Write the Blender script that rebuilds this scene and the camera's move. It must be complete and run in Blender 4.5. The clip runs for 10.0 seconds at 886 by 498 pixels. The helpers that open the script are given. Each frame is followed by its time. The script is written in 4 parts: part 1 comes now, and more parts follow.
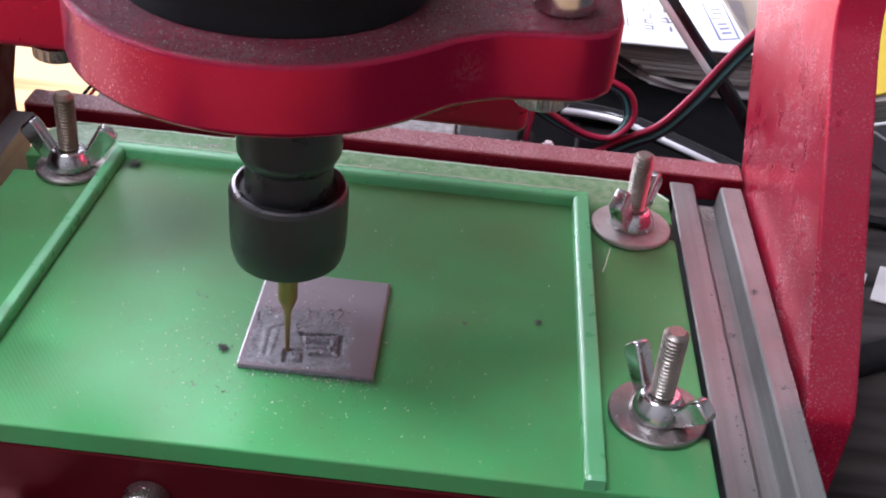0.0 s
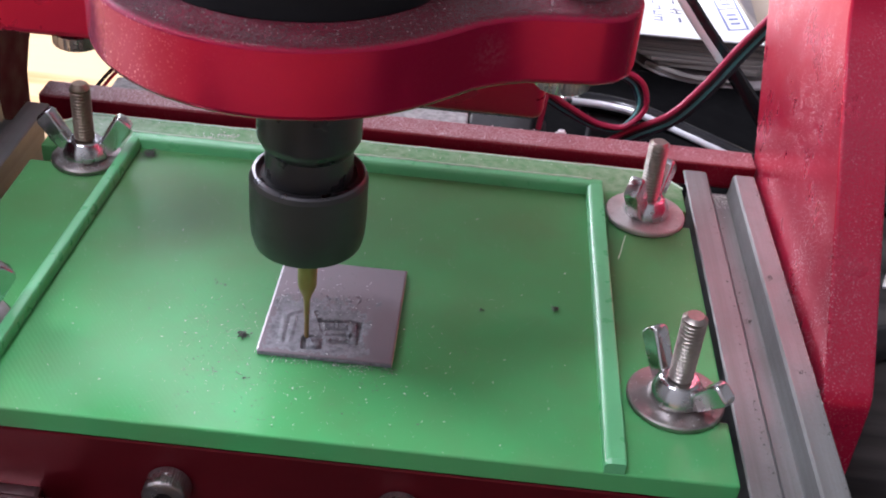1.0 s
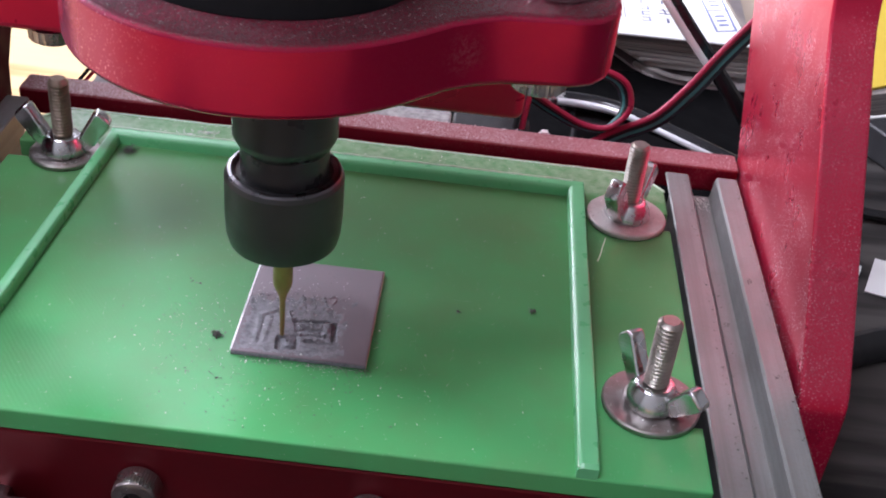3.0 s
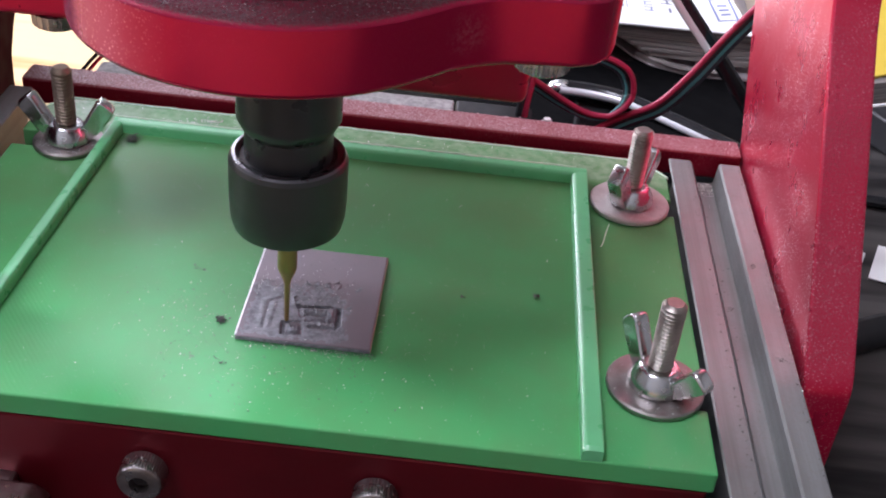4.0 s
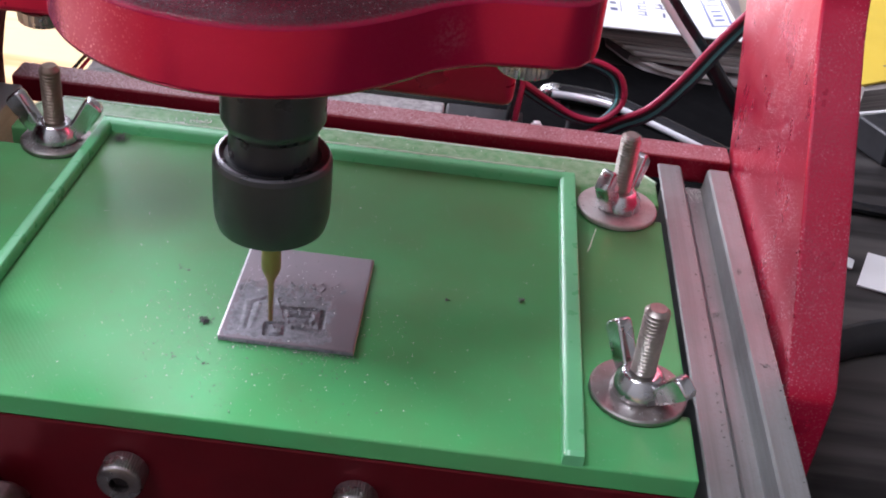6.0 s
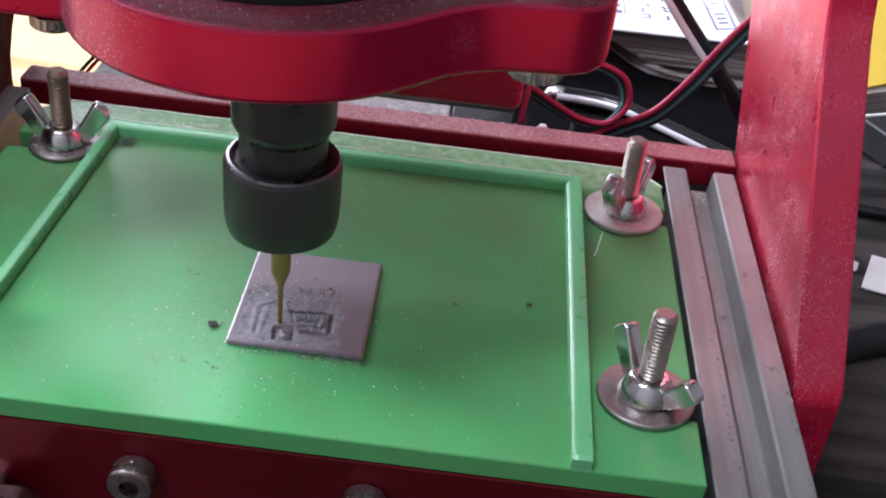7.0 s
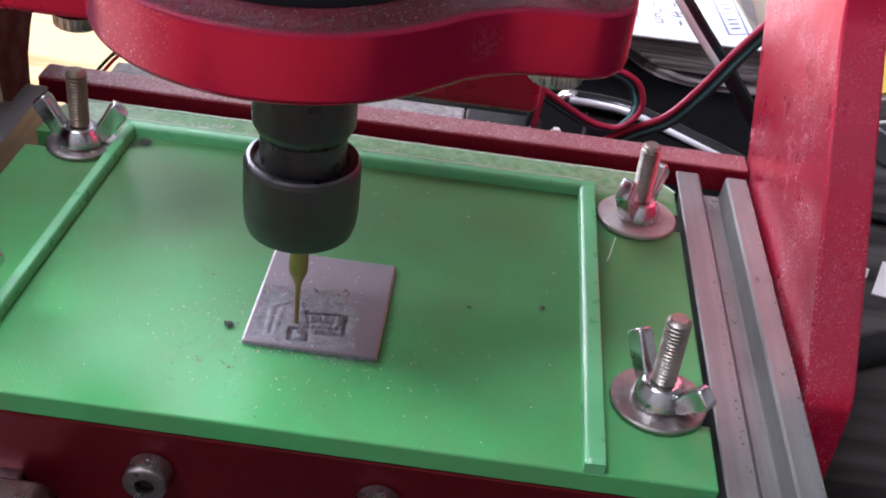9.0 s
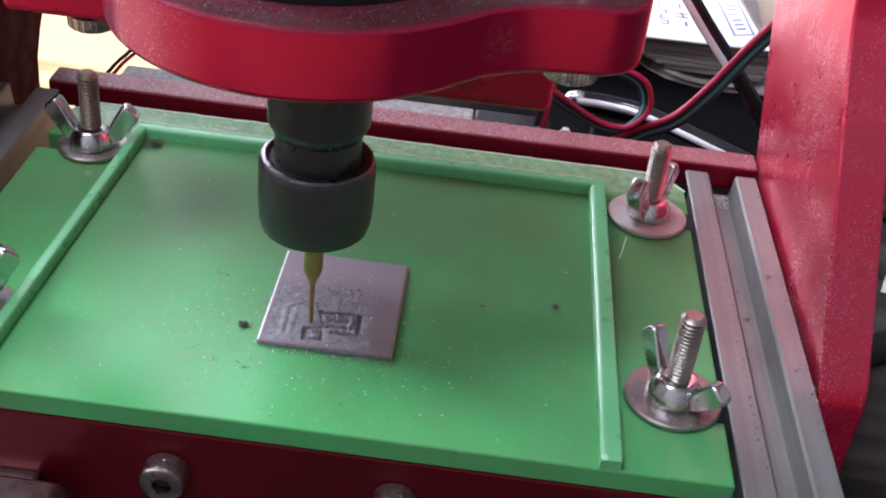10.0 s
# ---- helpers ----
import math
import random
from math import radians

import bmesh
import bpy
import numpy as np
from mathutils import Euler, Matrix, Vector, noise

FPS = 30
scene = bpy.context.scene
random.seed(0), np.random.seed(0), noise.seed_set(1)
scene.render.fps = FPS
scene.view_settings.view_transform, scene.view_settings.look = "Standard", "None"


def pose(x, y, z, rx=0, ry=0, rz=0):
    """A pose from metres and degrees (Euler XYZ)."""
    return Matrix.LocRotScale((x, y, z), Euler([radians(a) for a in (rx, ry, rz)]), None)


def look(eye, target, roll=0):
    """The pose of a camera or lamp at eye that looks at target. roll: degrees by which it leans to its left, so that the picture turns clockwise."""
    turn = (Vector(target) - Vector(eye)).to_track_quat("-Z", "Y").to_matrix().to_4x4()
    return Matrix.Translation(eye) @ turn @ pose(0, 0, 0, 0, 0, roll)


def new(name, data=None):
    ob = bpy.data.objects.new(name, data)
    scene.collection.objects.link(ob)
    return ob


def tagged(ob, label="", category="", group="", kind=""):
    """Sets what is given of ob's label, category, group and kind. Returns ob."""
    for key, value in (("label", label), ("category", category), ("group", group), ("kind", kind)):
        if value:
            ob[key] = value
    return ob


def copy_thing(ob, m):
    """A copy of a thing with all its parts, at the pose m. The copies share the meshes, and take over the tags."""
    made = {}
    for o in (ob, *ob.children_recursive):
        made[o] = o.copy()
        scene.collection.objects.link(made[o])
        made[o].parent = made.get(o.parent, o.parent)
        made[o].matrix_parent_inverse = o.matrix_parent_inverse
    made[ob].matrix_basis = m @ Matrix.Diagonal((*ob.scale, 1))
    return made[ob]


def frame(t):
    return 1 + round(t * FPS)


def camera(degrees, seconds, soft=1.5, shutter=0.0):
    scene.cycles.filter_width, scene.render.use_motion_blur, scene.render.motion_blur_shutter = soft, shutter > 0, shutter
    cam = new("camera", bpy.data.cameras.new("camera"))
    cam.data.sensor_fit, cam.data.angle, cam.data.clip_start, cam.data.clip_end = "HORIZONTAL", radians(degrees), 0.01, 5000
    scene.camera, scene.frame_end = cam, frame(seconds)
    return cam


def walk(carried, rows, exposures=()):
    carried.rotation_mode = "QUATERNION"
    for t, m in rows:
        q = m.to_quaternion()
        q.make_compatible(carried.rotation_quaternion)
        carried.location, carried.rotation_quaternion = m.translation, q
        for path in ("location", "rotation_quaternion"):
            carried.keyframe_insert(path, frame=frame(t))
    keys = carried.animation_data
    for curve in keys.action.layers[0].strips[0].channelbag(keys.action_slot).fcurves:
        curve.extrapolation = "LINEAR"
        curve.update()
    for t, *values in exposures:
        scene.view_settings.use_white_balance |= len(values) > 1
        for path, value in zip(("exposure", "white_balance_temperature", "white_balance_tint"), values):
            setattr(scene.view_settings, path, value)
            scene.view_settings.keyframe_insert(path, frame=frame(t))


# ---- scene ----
cam = camera(42.0, 10.0, soft=2.0)
PATH = [
    (0.0, (0.02334, -0.16322, 0.18268), (0.02097, 0.00250, 0.07073), 5.816),
    (0.5, (0.02190, -0.16351, 0.18320), (0.01966, 0.00231, 0.07139), 6.003),
    (1.0, (0.02085, -0.16505, 0.18131), (0.01826, 0.00043, 0.06902), 5.506),
    (1.5, (0.02153, -0.16463, 0.18131), (0.01905, 0.00053, 0.06855), 5.638),
    (2.0, (0.02356, -0.16430, 0.18073), (0.02123, 0.00101, 0.06818), 5.899),
    (2.5, (0.02368, -0.16355, 0.18162), (0.02212, 0.00176, 0.06905), 6.416),
    (4.0, (0.02369, -0.16508, 0.17978), (0.02178, -0.00009, 0.06676), 6.061),
    (4.5, (0.02493, -0.16592, 0.17812), (0.02278, -0.00091, 0.06513), 5.676),
    (5.0, (0.02704, -0.16484, 0.17800), (0.02467, 0.00028, 0.06517), 6.066),
    (5.5, (0.02673, -0.16467, 0.17888), (0.02483, 0.00057, 0.06622), 6.600),
    (7.0, (0.02466, -0.16550, 0.18076), (0.02282, -0.00023, 0.06815), 6.729),
    (7.5, (0.02365, -0.16592, 0.18066), (0.02113, -0.00074, 0.06792), 6.387),
    (8.0, (0.02202, -0.16740, 0.18037), (0.01873, -0.00244, 0.06734), 5.966),
    (8.5, (0.02349, -0.16657, 0.18007), (0.02050, -0.00138, 0.06736), 6.622),
    (9.0, (0.02317, -0.16684, 0.18146), (0.02027, -0.00150, 0.06897), 7.169),
    (9.5, (0.02414, -0.16723, 0.18068), (0.02150, -0.00180, 0.06831), 7.113),
    (10.0, (0.02109, -0.16806, 0.18068), (0.01805, -0.00222, 0.06892), 6.798),
]
walk(cam, [(t, look(eye, target, roll)) for t, eye, target, roll in PATH])

# ---- light ----
MM = 0.001
DESK = 30.0           # desk top, millimetres
world = bpy.data.worlds.new("world")
scene.world = world
world.use_nodes = True
wn = world.node_tree.nodes
sky = wn.new("ShaderNodeTexSky")
sky.sky_type, sky.sun_disc = "NISHITA", False
SUN_DIR = Vector((-0.40, 0.70, 0.59)).normalized()     # towards the sun
sky.sun_elevation = math.asin(SUN_DIR.z)
sky.sun_rotation = math.atan2(SUN_DIR.x, SUN_DIR.y)
world.node_tree.links.new(sky.outputs[0], wn["Background"].inputs[0])
wn["Background"].inputs[1].default_value = 0.12
sun = new("sun", bpy.data.lights.new("sun", "SUN"))
sun.data.energy, sun.data.angle, sun.data.color = 5.0, radians(0.5), (1.0, 0.93, 0.82)
sun.matrix_world = look(SUN_DIR * 3, (0, 0, 0))


def window_light(name, at, towards, w, h, watts, color):
    lamp = new(name, bpy.data.lights.new(name, "AREA"))
    lamp.data.shape, lamp.data.size, lamp.data.size_y = "RECTANGLE", w, h
    lamp.data.energy, lamp.data.color = watts, color
    lamp.matrix_world = look(at, towards)
    return lamp


DAY = (0.92, 0.91, 1.10)
window_light("north_window_light", (-0.91, 1.49, 0.80), (-0.91, 0.0, 0.80), 0.56, 0.86, 15, DAY)
# High lamp added to lay a sheen on the board's front.
window_light("high_sheen_light", (-0.60, 1.49, 1.59), (-0.35, 0.0, 0.4), 0.64, 0.36, 8.5, DAY)
window_light("west_window_light", (-1.24, 0.50, 0.82), (0.0, 0.04, 0.10), 0.56, 0.52, 19, DAY)
# Added overhead fill lamp; no source for it is known.
window_light("overhead_fill_light", (-0.62, -0.48, 1.79), (-0.62, -0.48, 0.0), 0.70, 0.50, 17, DAY)
scene.view_settings.exposure = 0.5


# ---- materials ----
class Mat:
    """A node material under construction."""

    def __init__(self, name, color, rough, metal=0.0, spec=0.5):
        self.mat = bpy.data.materials.new(name)
        self.mat.use_nodes = True
        self.nodes, self.links = self.mat.node_tree.nodes, self.mat.node_tree.links
        self.b = self.nodes["Principled BSDF"]
        self.b.inputs["Base Color"].default_value = (*color, 1)
        self.b.inputs["Roughness"].default_value = rough
        self.b.inputs["Metallic"].default_value = metal
        self.b.inputs["Specular IOR Level"].default_value = spec
        self.coord = self.nodes.new("ShaderNodeTexCoord").outputs["Object"]
        self.bumped = None

    def node(self, kind, **values):
        n = self.nodes.new(kind)
        for key, value in values.items():
            n.inputs[key].default_value = value
        return n

    def link(self, a, b):
        self.links.new(a, b)

    def scaled(self, x, y, z, rz=0.0):
        m = self.node("ShaderNodeMapping")
        m.inputs["Scale"].default_value = (x, y, z)
        m.inputs["Rotation"].default_value = (0, 0, rz)
        self.link(self.coord, m.inputs["Vector"])
        return m.outputs[0]

    def noise(self, scale, detail=3.0, vector=None, rough=0.5):
        n = self.node("ShaderNodeTexNoise", Scale=scale, Detail=detail, Roughness=rough)
        self.link(vector or self.coord, n.inputs["Vector"])
        return n.outputs["Fac"]

    def specks(self, scale, size):
        """Round dots strewn at random, about scale of them a metre."""
        n = self.node("ShaderNodeTexVoronoi", Scale=scale)
        self.link(self.coord, n.inputs["Vector"])
        return self.ramp(n.outputs["Distance"], size * 0.7, size * 1.3, 1.0, 0.0)

    def either(self, a, b):
        n = self.nodes.new("ShaderNodeMath")
        n.operation = "MAXIMUM"
        self.link(a, n.inputs[0])
        self.link(b, n.inputs[1])
        return n.outputs[0]

    def ramp(self, fac, lo, hi, a=0.0, b=1.0):
        n = self.node("ShaderNodeMapRange")
        n.inputs["From Min"].default_value, n.inputs["From Max"].default_value = lo, hi
        n.inputs["To Min"].default_value, n.inputs["To Max"].default_value = a, b
        self.link(fac, n.inputs["Value"])
        return n.outputs["Result"]

    def times(self, a, b):
        n = self.nodes.new("ShaderNodeMath")
        n.operation = "MULTIPLY"
        self.link(a, n.inputs[0])
        if isinstance(b, (int, float)):
            n.inputs[1].default_value = b
        else:
            self.link(b, n.inputs[1])
        return n.outputs[0]

    def tint(self, fac, color):
        """Mixes color over the base by fac."""
        n = self.nodes.new("ShaderNodeMix")
        n.data_type = "RGBA"
        base = self.b.inputs["Base Color"]
        if base.is_linked:
            self.link(base.links[0].from_socket, n.inputs["A"])
        else:
            n.inputs["A"].default_value = base.default_value
        n.inputs["B"].default_value = (*color, 1)
        self.link(fac, n.inputs["Factor"])
        self.link(n.outputs["Result"], base)
        return self

    def set(self, key, socket):
        self.link(socket, self.b.inputs[key])
        return self

    def bump(self, fac, strength, distance):
        n = self.node("ShaderNodeBump", Strength=strength, Distance=distance)
        self.link(fac, n.inputs["Height"])
        if self.bumped:
            self.link(self.bumped, n.inputs["Normal"])
        self.bumped = n.outputs[0]
        self.link(self.bumped, self.b.inputs["Normal"])
        return self

    def top(self):
        """1 on faces that look up, 0 on upright ones."""
        g = self.nodes.new("ShaderNodeNewGeometry")
        s = self.nodes.new("ShaderNodeSeparateXYZ")
        self.link(g.outputs["Normal"], s.inputs[0])
        return self.ramp(s.outputs["Z"], 0.3, 0.9)

    def flank(self, front):
        """1 on faces that look sideways, front on all others."""
        g = self.nodes.new("ShaderNodeNewGeometry")
        s = self.nodes.new("ShaderNodeSeparateXYZ")
        self.link(g.outputs["Normal"], s.inputs[0])
        a = self.nodes.new("ShaderNodeMath")
        a.operation = "ABSOLUTE"
        self.link(s.outputs["X"], a.inputs[0])
        return self.ramp(a.outputs[0], 0.3, 0.8, front, 1.0)


def red_anodised(name, dust=0.5, heaped=0.8, rough=0.30, pale=(0.095, 0.058, 0.062), metal=0.65, fill=(0.03, 0.014, 0.016), base=(0.52, 0.006, 0.050), grain=3300, scuff=None, drift=None, film=0.0):
    """Red anodised aluminium; dust: fine pale specks all over, heaped: how thickly dust lies on what looks up,
    drift: (x0, x1) over which the dust and the clamp plate's painted pink sheen thicken, film: a thin pale haze of dust
    in patches."""
    m = Mat(name, base, rough, metal)
    sep = m.nodes.new("ShaderNodeSeparateXYZ")
    m.link(m.coord, sep.inputs[0])
    patches = m.ramp(m.noise(46, 6, rough=0.75), 0.40, 0.60)
    grains = m.either(m.specks(1150, 0.155), m.times(m.specks(2100, 0.25), patches))
    thin = m.times(m.times(m.times(grains, m.ramp(m.noise(46, 6, rough=0.75), 0.42, 0.58)), min(1.0, dust)), m.flank(0.35))
    if film:
        m.tint(m.times(m.ramp(m.noise(26, 4, rough=0.6), 0.40, 0.66, 0.15, 1.0), film), (0.72, 0.27, 0.40))
    if drift and dust <= 0.1:     # pink sheen of the lit side painted in, with blown specks
        m.tint(m.times(m.ramp(sep.outputs["X"], drift[0], drift[1], 0.0, 0.62), m.ramp(m.noise(90, 5, rough=0.7), 0.3, 0.65, 0.4, 1.0)), (0.72, 0.28, 0.46))
        thin = m.times(m.times(grains, m.ramp(m.noise(120, 5, rough=0.8), 0.35, 0.6)), m.ramp(sep.outputs["X"], drift[0], drift[1], 0.015, 0.8))
    m.tint(thin, (0.92, 0.66, 0.70))
    if scuff:                     # worn pale spot
        away = m.nodes.new("ShaderNodeVectorMath")
        away.operation = "DISTANCE"
        m.link(m.coord, away.inputs[0])
        away.inputs[1].default_value = scuff
        near = m.ramp(away.outputs["Value"], 0.0008, 0.0036, 1.0, 0.0)
        m.tint(m.times(near, m.ramp(m.noise(1500, 4, rough=0.8), 0.45, 0.65, 0, 0.22)), (0.70, 0.36, 0.40))
    heavy = m.ramp(m.noise(grain, 3, rough=0.7), 0.46, 0.66)
    cover = m.times(m.top(), m.ramp(m.noise(90, 4), 0.25, 0.55, 0.75, 1.0))
    heap = m.times(cover, heaped)
    if drift and dust > 0.1:      # thick at one end, thin at the other
        heap = m.times(heap, m.times(m.ramp(sep.outputs["X"], drift[0], drift[1], 0.50, 1.0), m.ramp(m.noise(55, 5, rough=0.7), 0.3, 0.6, 0.7, 1.0)))
    m.tint(m.times(heap, 0.85), fill)
    m.tint(m.times(heavy, heap), pale)
    m.set("Roughness", m.ramp(m.noise(150, 3), 0.3, 0.7, rough - 0.04, rough + 0.06))
    m.set("Metallic", m.times(m.ramp(heap, 0.0, 0.5, metal, 0.0), m.ramp(thin, 0.0, 0.8, 1.0, 0.1)))
    m.set("Specular IOR Level", m.ramp(heap, 0.0, 0.5, 0.5, 0.12))
    m.bump(m.noise(2200, 2), 0.08 if dust > 0.1 else 0.02, 0.0001)
    m.bump(m.times(heavy, heap), 0.6, 0.0004)
    return m.mat


def green_plastic():
    m = Mat("green_machinable_board", (0.074, 0.42, 0.132), 0.27, 0, 0.2)
    m.tint(m.ramp(m.noise(22, 3), 0.3, 0.7, 0, 0.4), (0.10, 0.43, 0.165))
    m.tint(m.ramp(m.noise(60, 3, rough=0.6), 0.30, 0.85, 0, 0.55), (0.14, 0.23, 0.10))
    # brown-grey dust film behind the cutter, also darkening the board for the head's shade
    axes = m.nodes.new("ShaderNodeSeparateXYZ")
    m.link(m.coord, axes.inputs[0])
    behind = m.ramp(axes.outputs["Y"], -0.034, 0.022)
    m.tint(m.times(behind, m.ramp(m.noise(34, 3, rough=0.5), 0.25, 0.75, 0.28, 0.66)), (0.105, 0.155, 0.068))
    # pale settled dust along the rear strip
    sep = m.nodes.new("ShaderNodeSeparateXYZ")
    m.link(m.coord, sep.inputs[0])
    rear = m.ramp(sep.outputs["Y"], 0.0398, 0.0415)
    m.tint(m.times(rear, m.ramp(m.noise(420, 5, rough=0.7), 0.34, 0.66, 0.08, 0.50)), (0.45, 0.56, 0.42))
    lines = m.node("ShaderNodeTexWave", Scale=1.0, Distortion=2.5, Detail=2.0)
    m.link(m.scaled(450, 450, 450, -0.663), lines.inputs["Vector"])
    clean = m.ramp(axes.outputs["Y"], -0.012, 0.012, 1.0, 0.1)
    worn = m.times(m.ramp(m.noise(45, 3), 0.2, 0.8, 0.25, 1.0), m.ramp(sep.outputs["X"], -0.045, -0.012, 1.0, 0.05))
    m.bump(m.times(lines.outputs["Fac"], m.times(m.times(worn, clean), m.top())), 0.18, 0.0001)
    m.bump(m.noise(260, 2), 0.03, 0.0002)
    m.tint(m.ramp(m.noise(2600, 2), 0.715, 0.75, 0, 0.6), (0.6, 0.7, 0.6))
    return m.mat


def steel(name, color=(0.62, 0.60, 0.58), rough=0.25, dirt=0.4, grime=(0.20, 0.16, 0.14), metal=1.0):
    m = Mat(name, color, rough, metal)
    m.tint(m.times(m.ramp(m.noise(160, 4, rough=0.65), 0.45, 0.68), dirt), grime)
    m.set("Roughness", m.ramp(m.noise(240, 3), 0.3, 0.7, rough * 0.8, rough * 1.5))
    m.bump(m.noise(500, 3), 0.08, 0.0002)
    return m.mat


def plain(name, color, rough, metal=0.0, vary=0.25, scale=60, bump=0.1, spec=0.5):
    m = Mat(name, color, rough, metal, spec)
    m.tint(m.ramp(m.noise(scale, 3), 0.3, 0.7, 0, 1), tuple(c * (1 - vary) for c in color))
    m.set("Roughness", m.ramp(m.noise(scale * 3, 3), 0.3, 0.7, rough * 0.85, min(1, rough * 1.2)))
    if bump:
        m.bump(m.noise(scale * 8, 3), bump, 0.0002)
    return m.mat


def wood(name, dark, pale, rough, spec=0.5):
    m = Mat(name, pale, rough, 0, spec)
    v = m.scaled(9, 90, 9, 0.12)
    m.tint(m.ramp(m.noise(1.0, 5, v), 0.45, 0.62), dark)
    m.tint(m.ramp(m.noise(7, 2), 0.4, 0.7, 0, 0.4), dark)
    m.bump(m.noise(3.0, 4, v), 0.2, 0.0004)
    return m.mat


RED = red_anodised("red_anodised_metal", 1.0, 0.6, 0.30, (0.21, 0.135, 0.14), 0.60, base=(0.58, 0.006, 0.052), film=0.09)
RED_CLEAN = red_anodised("red_anodised_metal_wiped", 0.025, 1.0, 0.28, metal=0.6)
# The same red darkened, so the front bar looks unlit.
RED_SHADED = plain("shaded_red_anodised_metal", (0.15, 0.003, 0.010), 0.42, 0.5, 0.3, 60)
RED_DUSTY = red_anodised("red_anodised_metal_dusty", 0.2, 1.0, 0.36, (0.78, 0.58, 0.61), fill=(0.36, 0.22, 0.225), base=(0.26, 0.004, 0.022), grain=2600, drift=(0.060, -0.045))
RED_SCUFFED = red_anodised("red_anodised_metal_scuffed", 0.025, 1.0, 0.20, metal=0.6, base=(0.44, 0.006, 0.056), scuff=(0.0225, -0.0310, 0.1205), drift=(-0.012, -0.030))
# Darker copy of the red; puts the left upright's shade into its colour.
RED_UPRIGHT_SHADE = plain("red_upright_in_shade", (0.06, 0.004, 0.014), 0.8, 0.0, 0.3, 60, 0.1, 0.1)
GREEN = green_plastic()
# Lighter copy of the green; the rims' catch of light is in the colour.
GREEN_RIM = plain("green_plastic_lit_rim", (0.15, 0.55, 0.24), 0.30, 0, 0.12, 120, 0.05)


def rail_metal():
    m = Mat("dusty_aluminium", (0.262, 0.270, 0.262), 0.40, 0.4)
    along = m.scaled(700, 14, 700)
    m.tint(m.ramp(m.noise(1.0, 4, along, 0.7), 0.42, 0.66, 0, 0.6), (0.18, 0.18, 0.17))
    m.tint(m.ramp(m.noise(1500, 3, rough=0.7), 0.52, 0.66, 0, 0.6), (0.23, 0.215, 0.20))
    m.tint(m.ramp(m.noise(45, 4), 0.5, 0.75, 0, 0.5), (0.155, 0.145, 0.14))
    m.bump(m.noise(1.0, 4, along), 0.12, 0.0002)
    m.bump(m.noise(2200, 2), 0.25, 0.0002)
    m.set("Roughness", m.ramp(m.noise(200, 3), 0.3, 0.7, 0.36, 0.5))
    return m.mat


ALU = rail_metal()
STEEL = steel("zinc_steel", (0.64, 0.65, 0.65), 0.21, 0.45)
BOLT = steel("stained_bolt_steel", (0.44, 0.40, 0.36), 0.36, 0.7)
WASHER = steel("dusty_washer_steel", (0.36, 0.33, 0.315), 0.38, 0.8, (0.22, 0.17, 0.16))
SCREW = steel("dull_screw_steel", (0.40, 0.37, 0.365), 0.28, 0.7, (0.16, 0.12, 0.11))
BLACK_STEEL = plain("black_oxide_steel", (0.055, 0.060, 0.061), 0.42, 0.3, 0.3, 90)
SHAFT_STEEL = plain("polished_black_steel", (0.048, 0.052, 0.056), 0.30, 0.3, 0.3, 90, 0.03)
BLACK_RIM = plain("paler_steel_rim", (0.16, 0.16, 0.17), 0.30, 0.9, 0.3, 90)
MOTOR = plain("black_motor_shell", (0.010, 0.010, 0.011), 0.6, 0.0, 0.3, 70, 0.1, 0.15)
TITANIUM = plain("gold_coated_carbide", (0.36, 0.24, 0.085), 0.38, 0.3, 0.25, 300)
DARK = plain("dark_machine_base", (0.02, 0.012, 0.012), 0.6, 0, 0.3, 40)


# ---- mesh helpers (millimetres in, metres out) ----
def box(bm, x0, x1, y0, y1, z0, z1):
    vs = [bm.verts.new((x * MM, y * MM, z * MM)) for x in (x0, x1) for y in (y0, y1) for z in (z0, z1)]
    for q in ((0, 1, 3, 2), (4, 6, 7, 5), (0, 4, 5, 1), (2, 3, 7, 6), (0, 2, 6, 4), (1, 5, 7, 3)):
        bm.faces.new([vs[i] for i in q])


def prism(bm, outline, lo, hi, axis="z"):
    """An outline pushed along an axis: (x, y) for z, (y, z) for x, (x, z) for y."""
    def at(p, h):
        a, b = p[0] * MM, p[1] * MM
        h *= MM
        return {"z": (a, b, h), "x": (h, a, b), "y": (a, h, b)}[axis]
    low = [bm.verts.new(at(p, lo)) for p in outline]
    high = [bm.verts.new(at(p, hi)) for p in outline]
    n = len(outline)
    bm.faces.new(low[::-1])
    bm.faces.new(high)
    for i in range(n):
        bm.faces.new((low[i], low[(i + 1) % n], high[(i + 1) % n], high[i]))


def lathe(bm, profile, n=48, cx=0.0, cy=0.0, wobble=None):
    """Turns (radius, height) pairs round an upright axis."""
    rings = []
    for r, z in profile:
        ring = []
        for i in range(n):
            a = 2 * math.pi * i / n
            rr = r + (wobble(a, z, r) if wobble else 0.0)
            ring.append(bm.verts.new(((cx + rr * math.cos(a)) * MM, (cy + rr * math.sin(a)) * MM, z * MM)))
        rings.append(ring)
    for a, b in zip(rings, rings[1:]):
        for i in range(n):
            bm.faces.new((a[i], a[(i + 1) % n], b[(i + 1) % n], b[i]))
    bm.faces.new(rings[0][::-1])
    bm.faces.new(rings[-1])


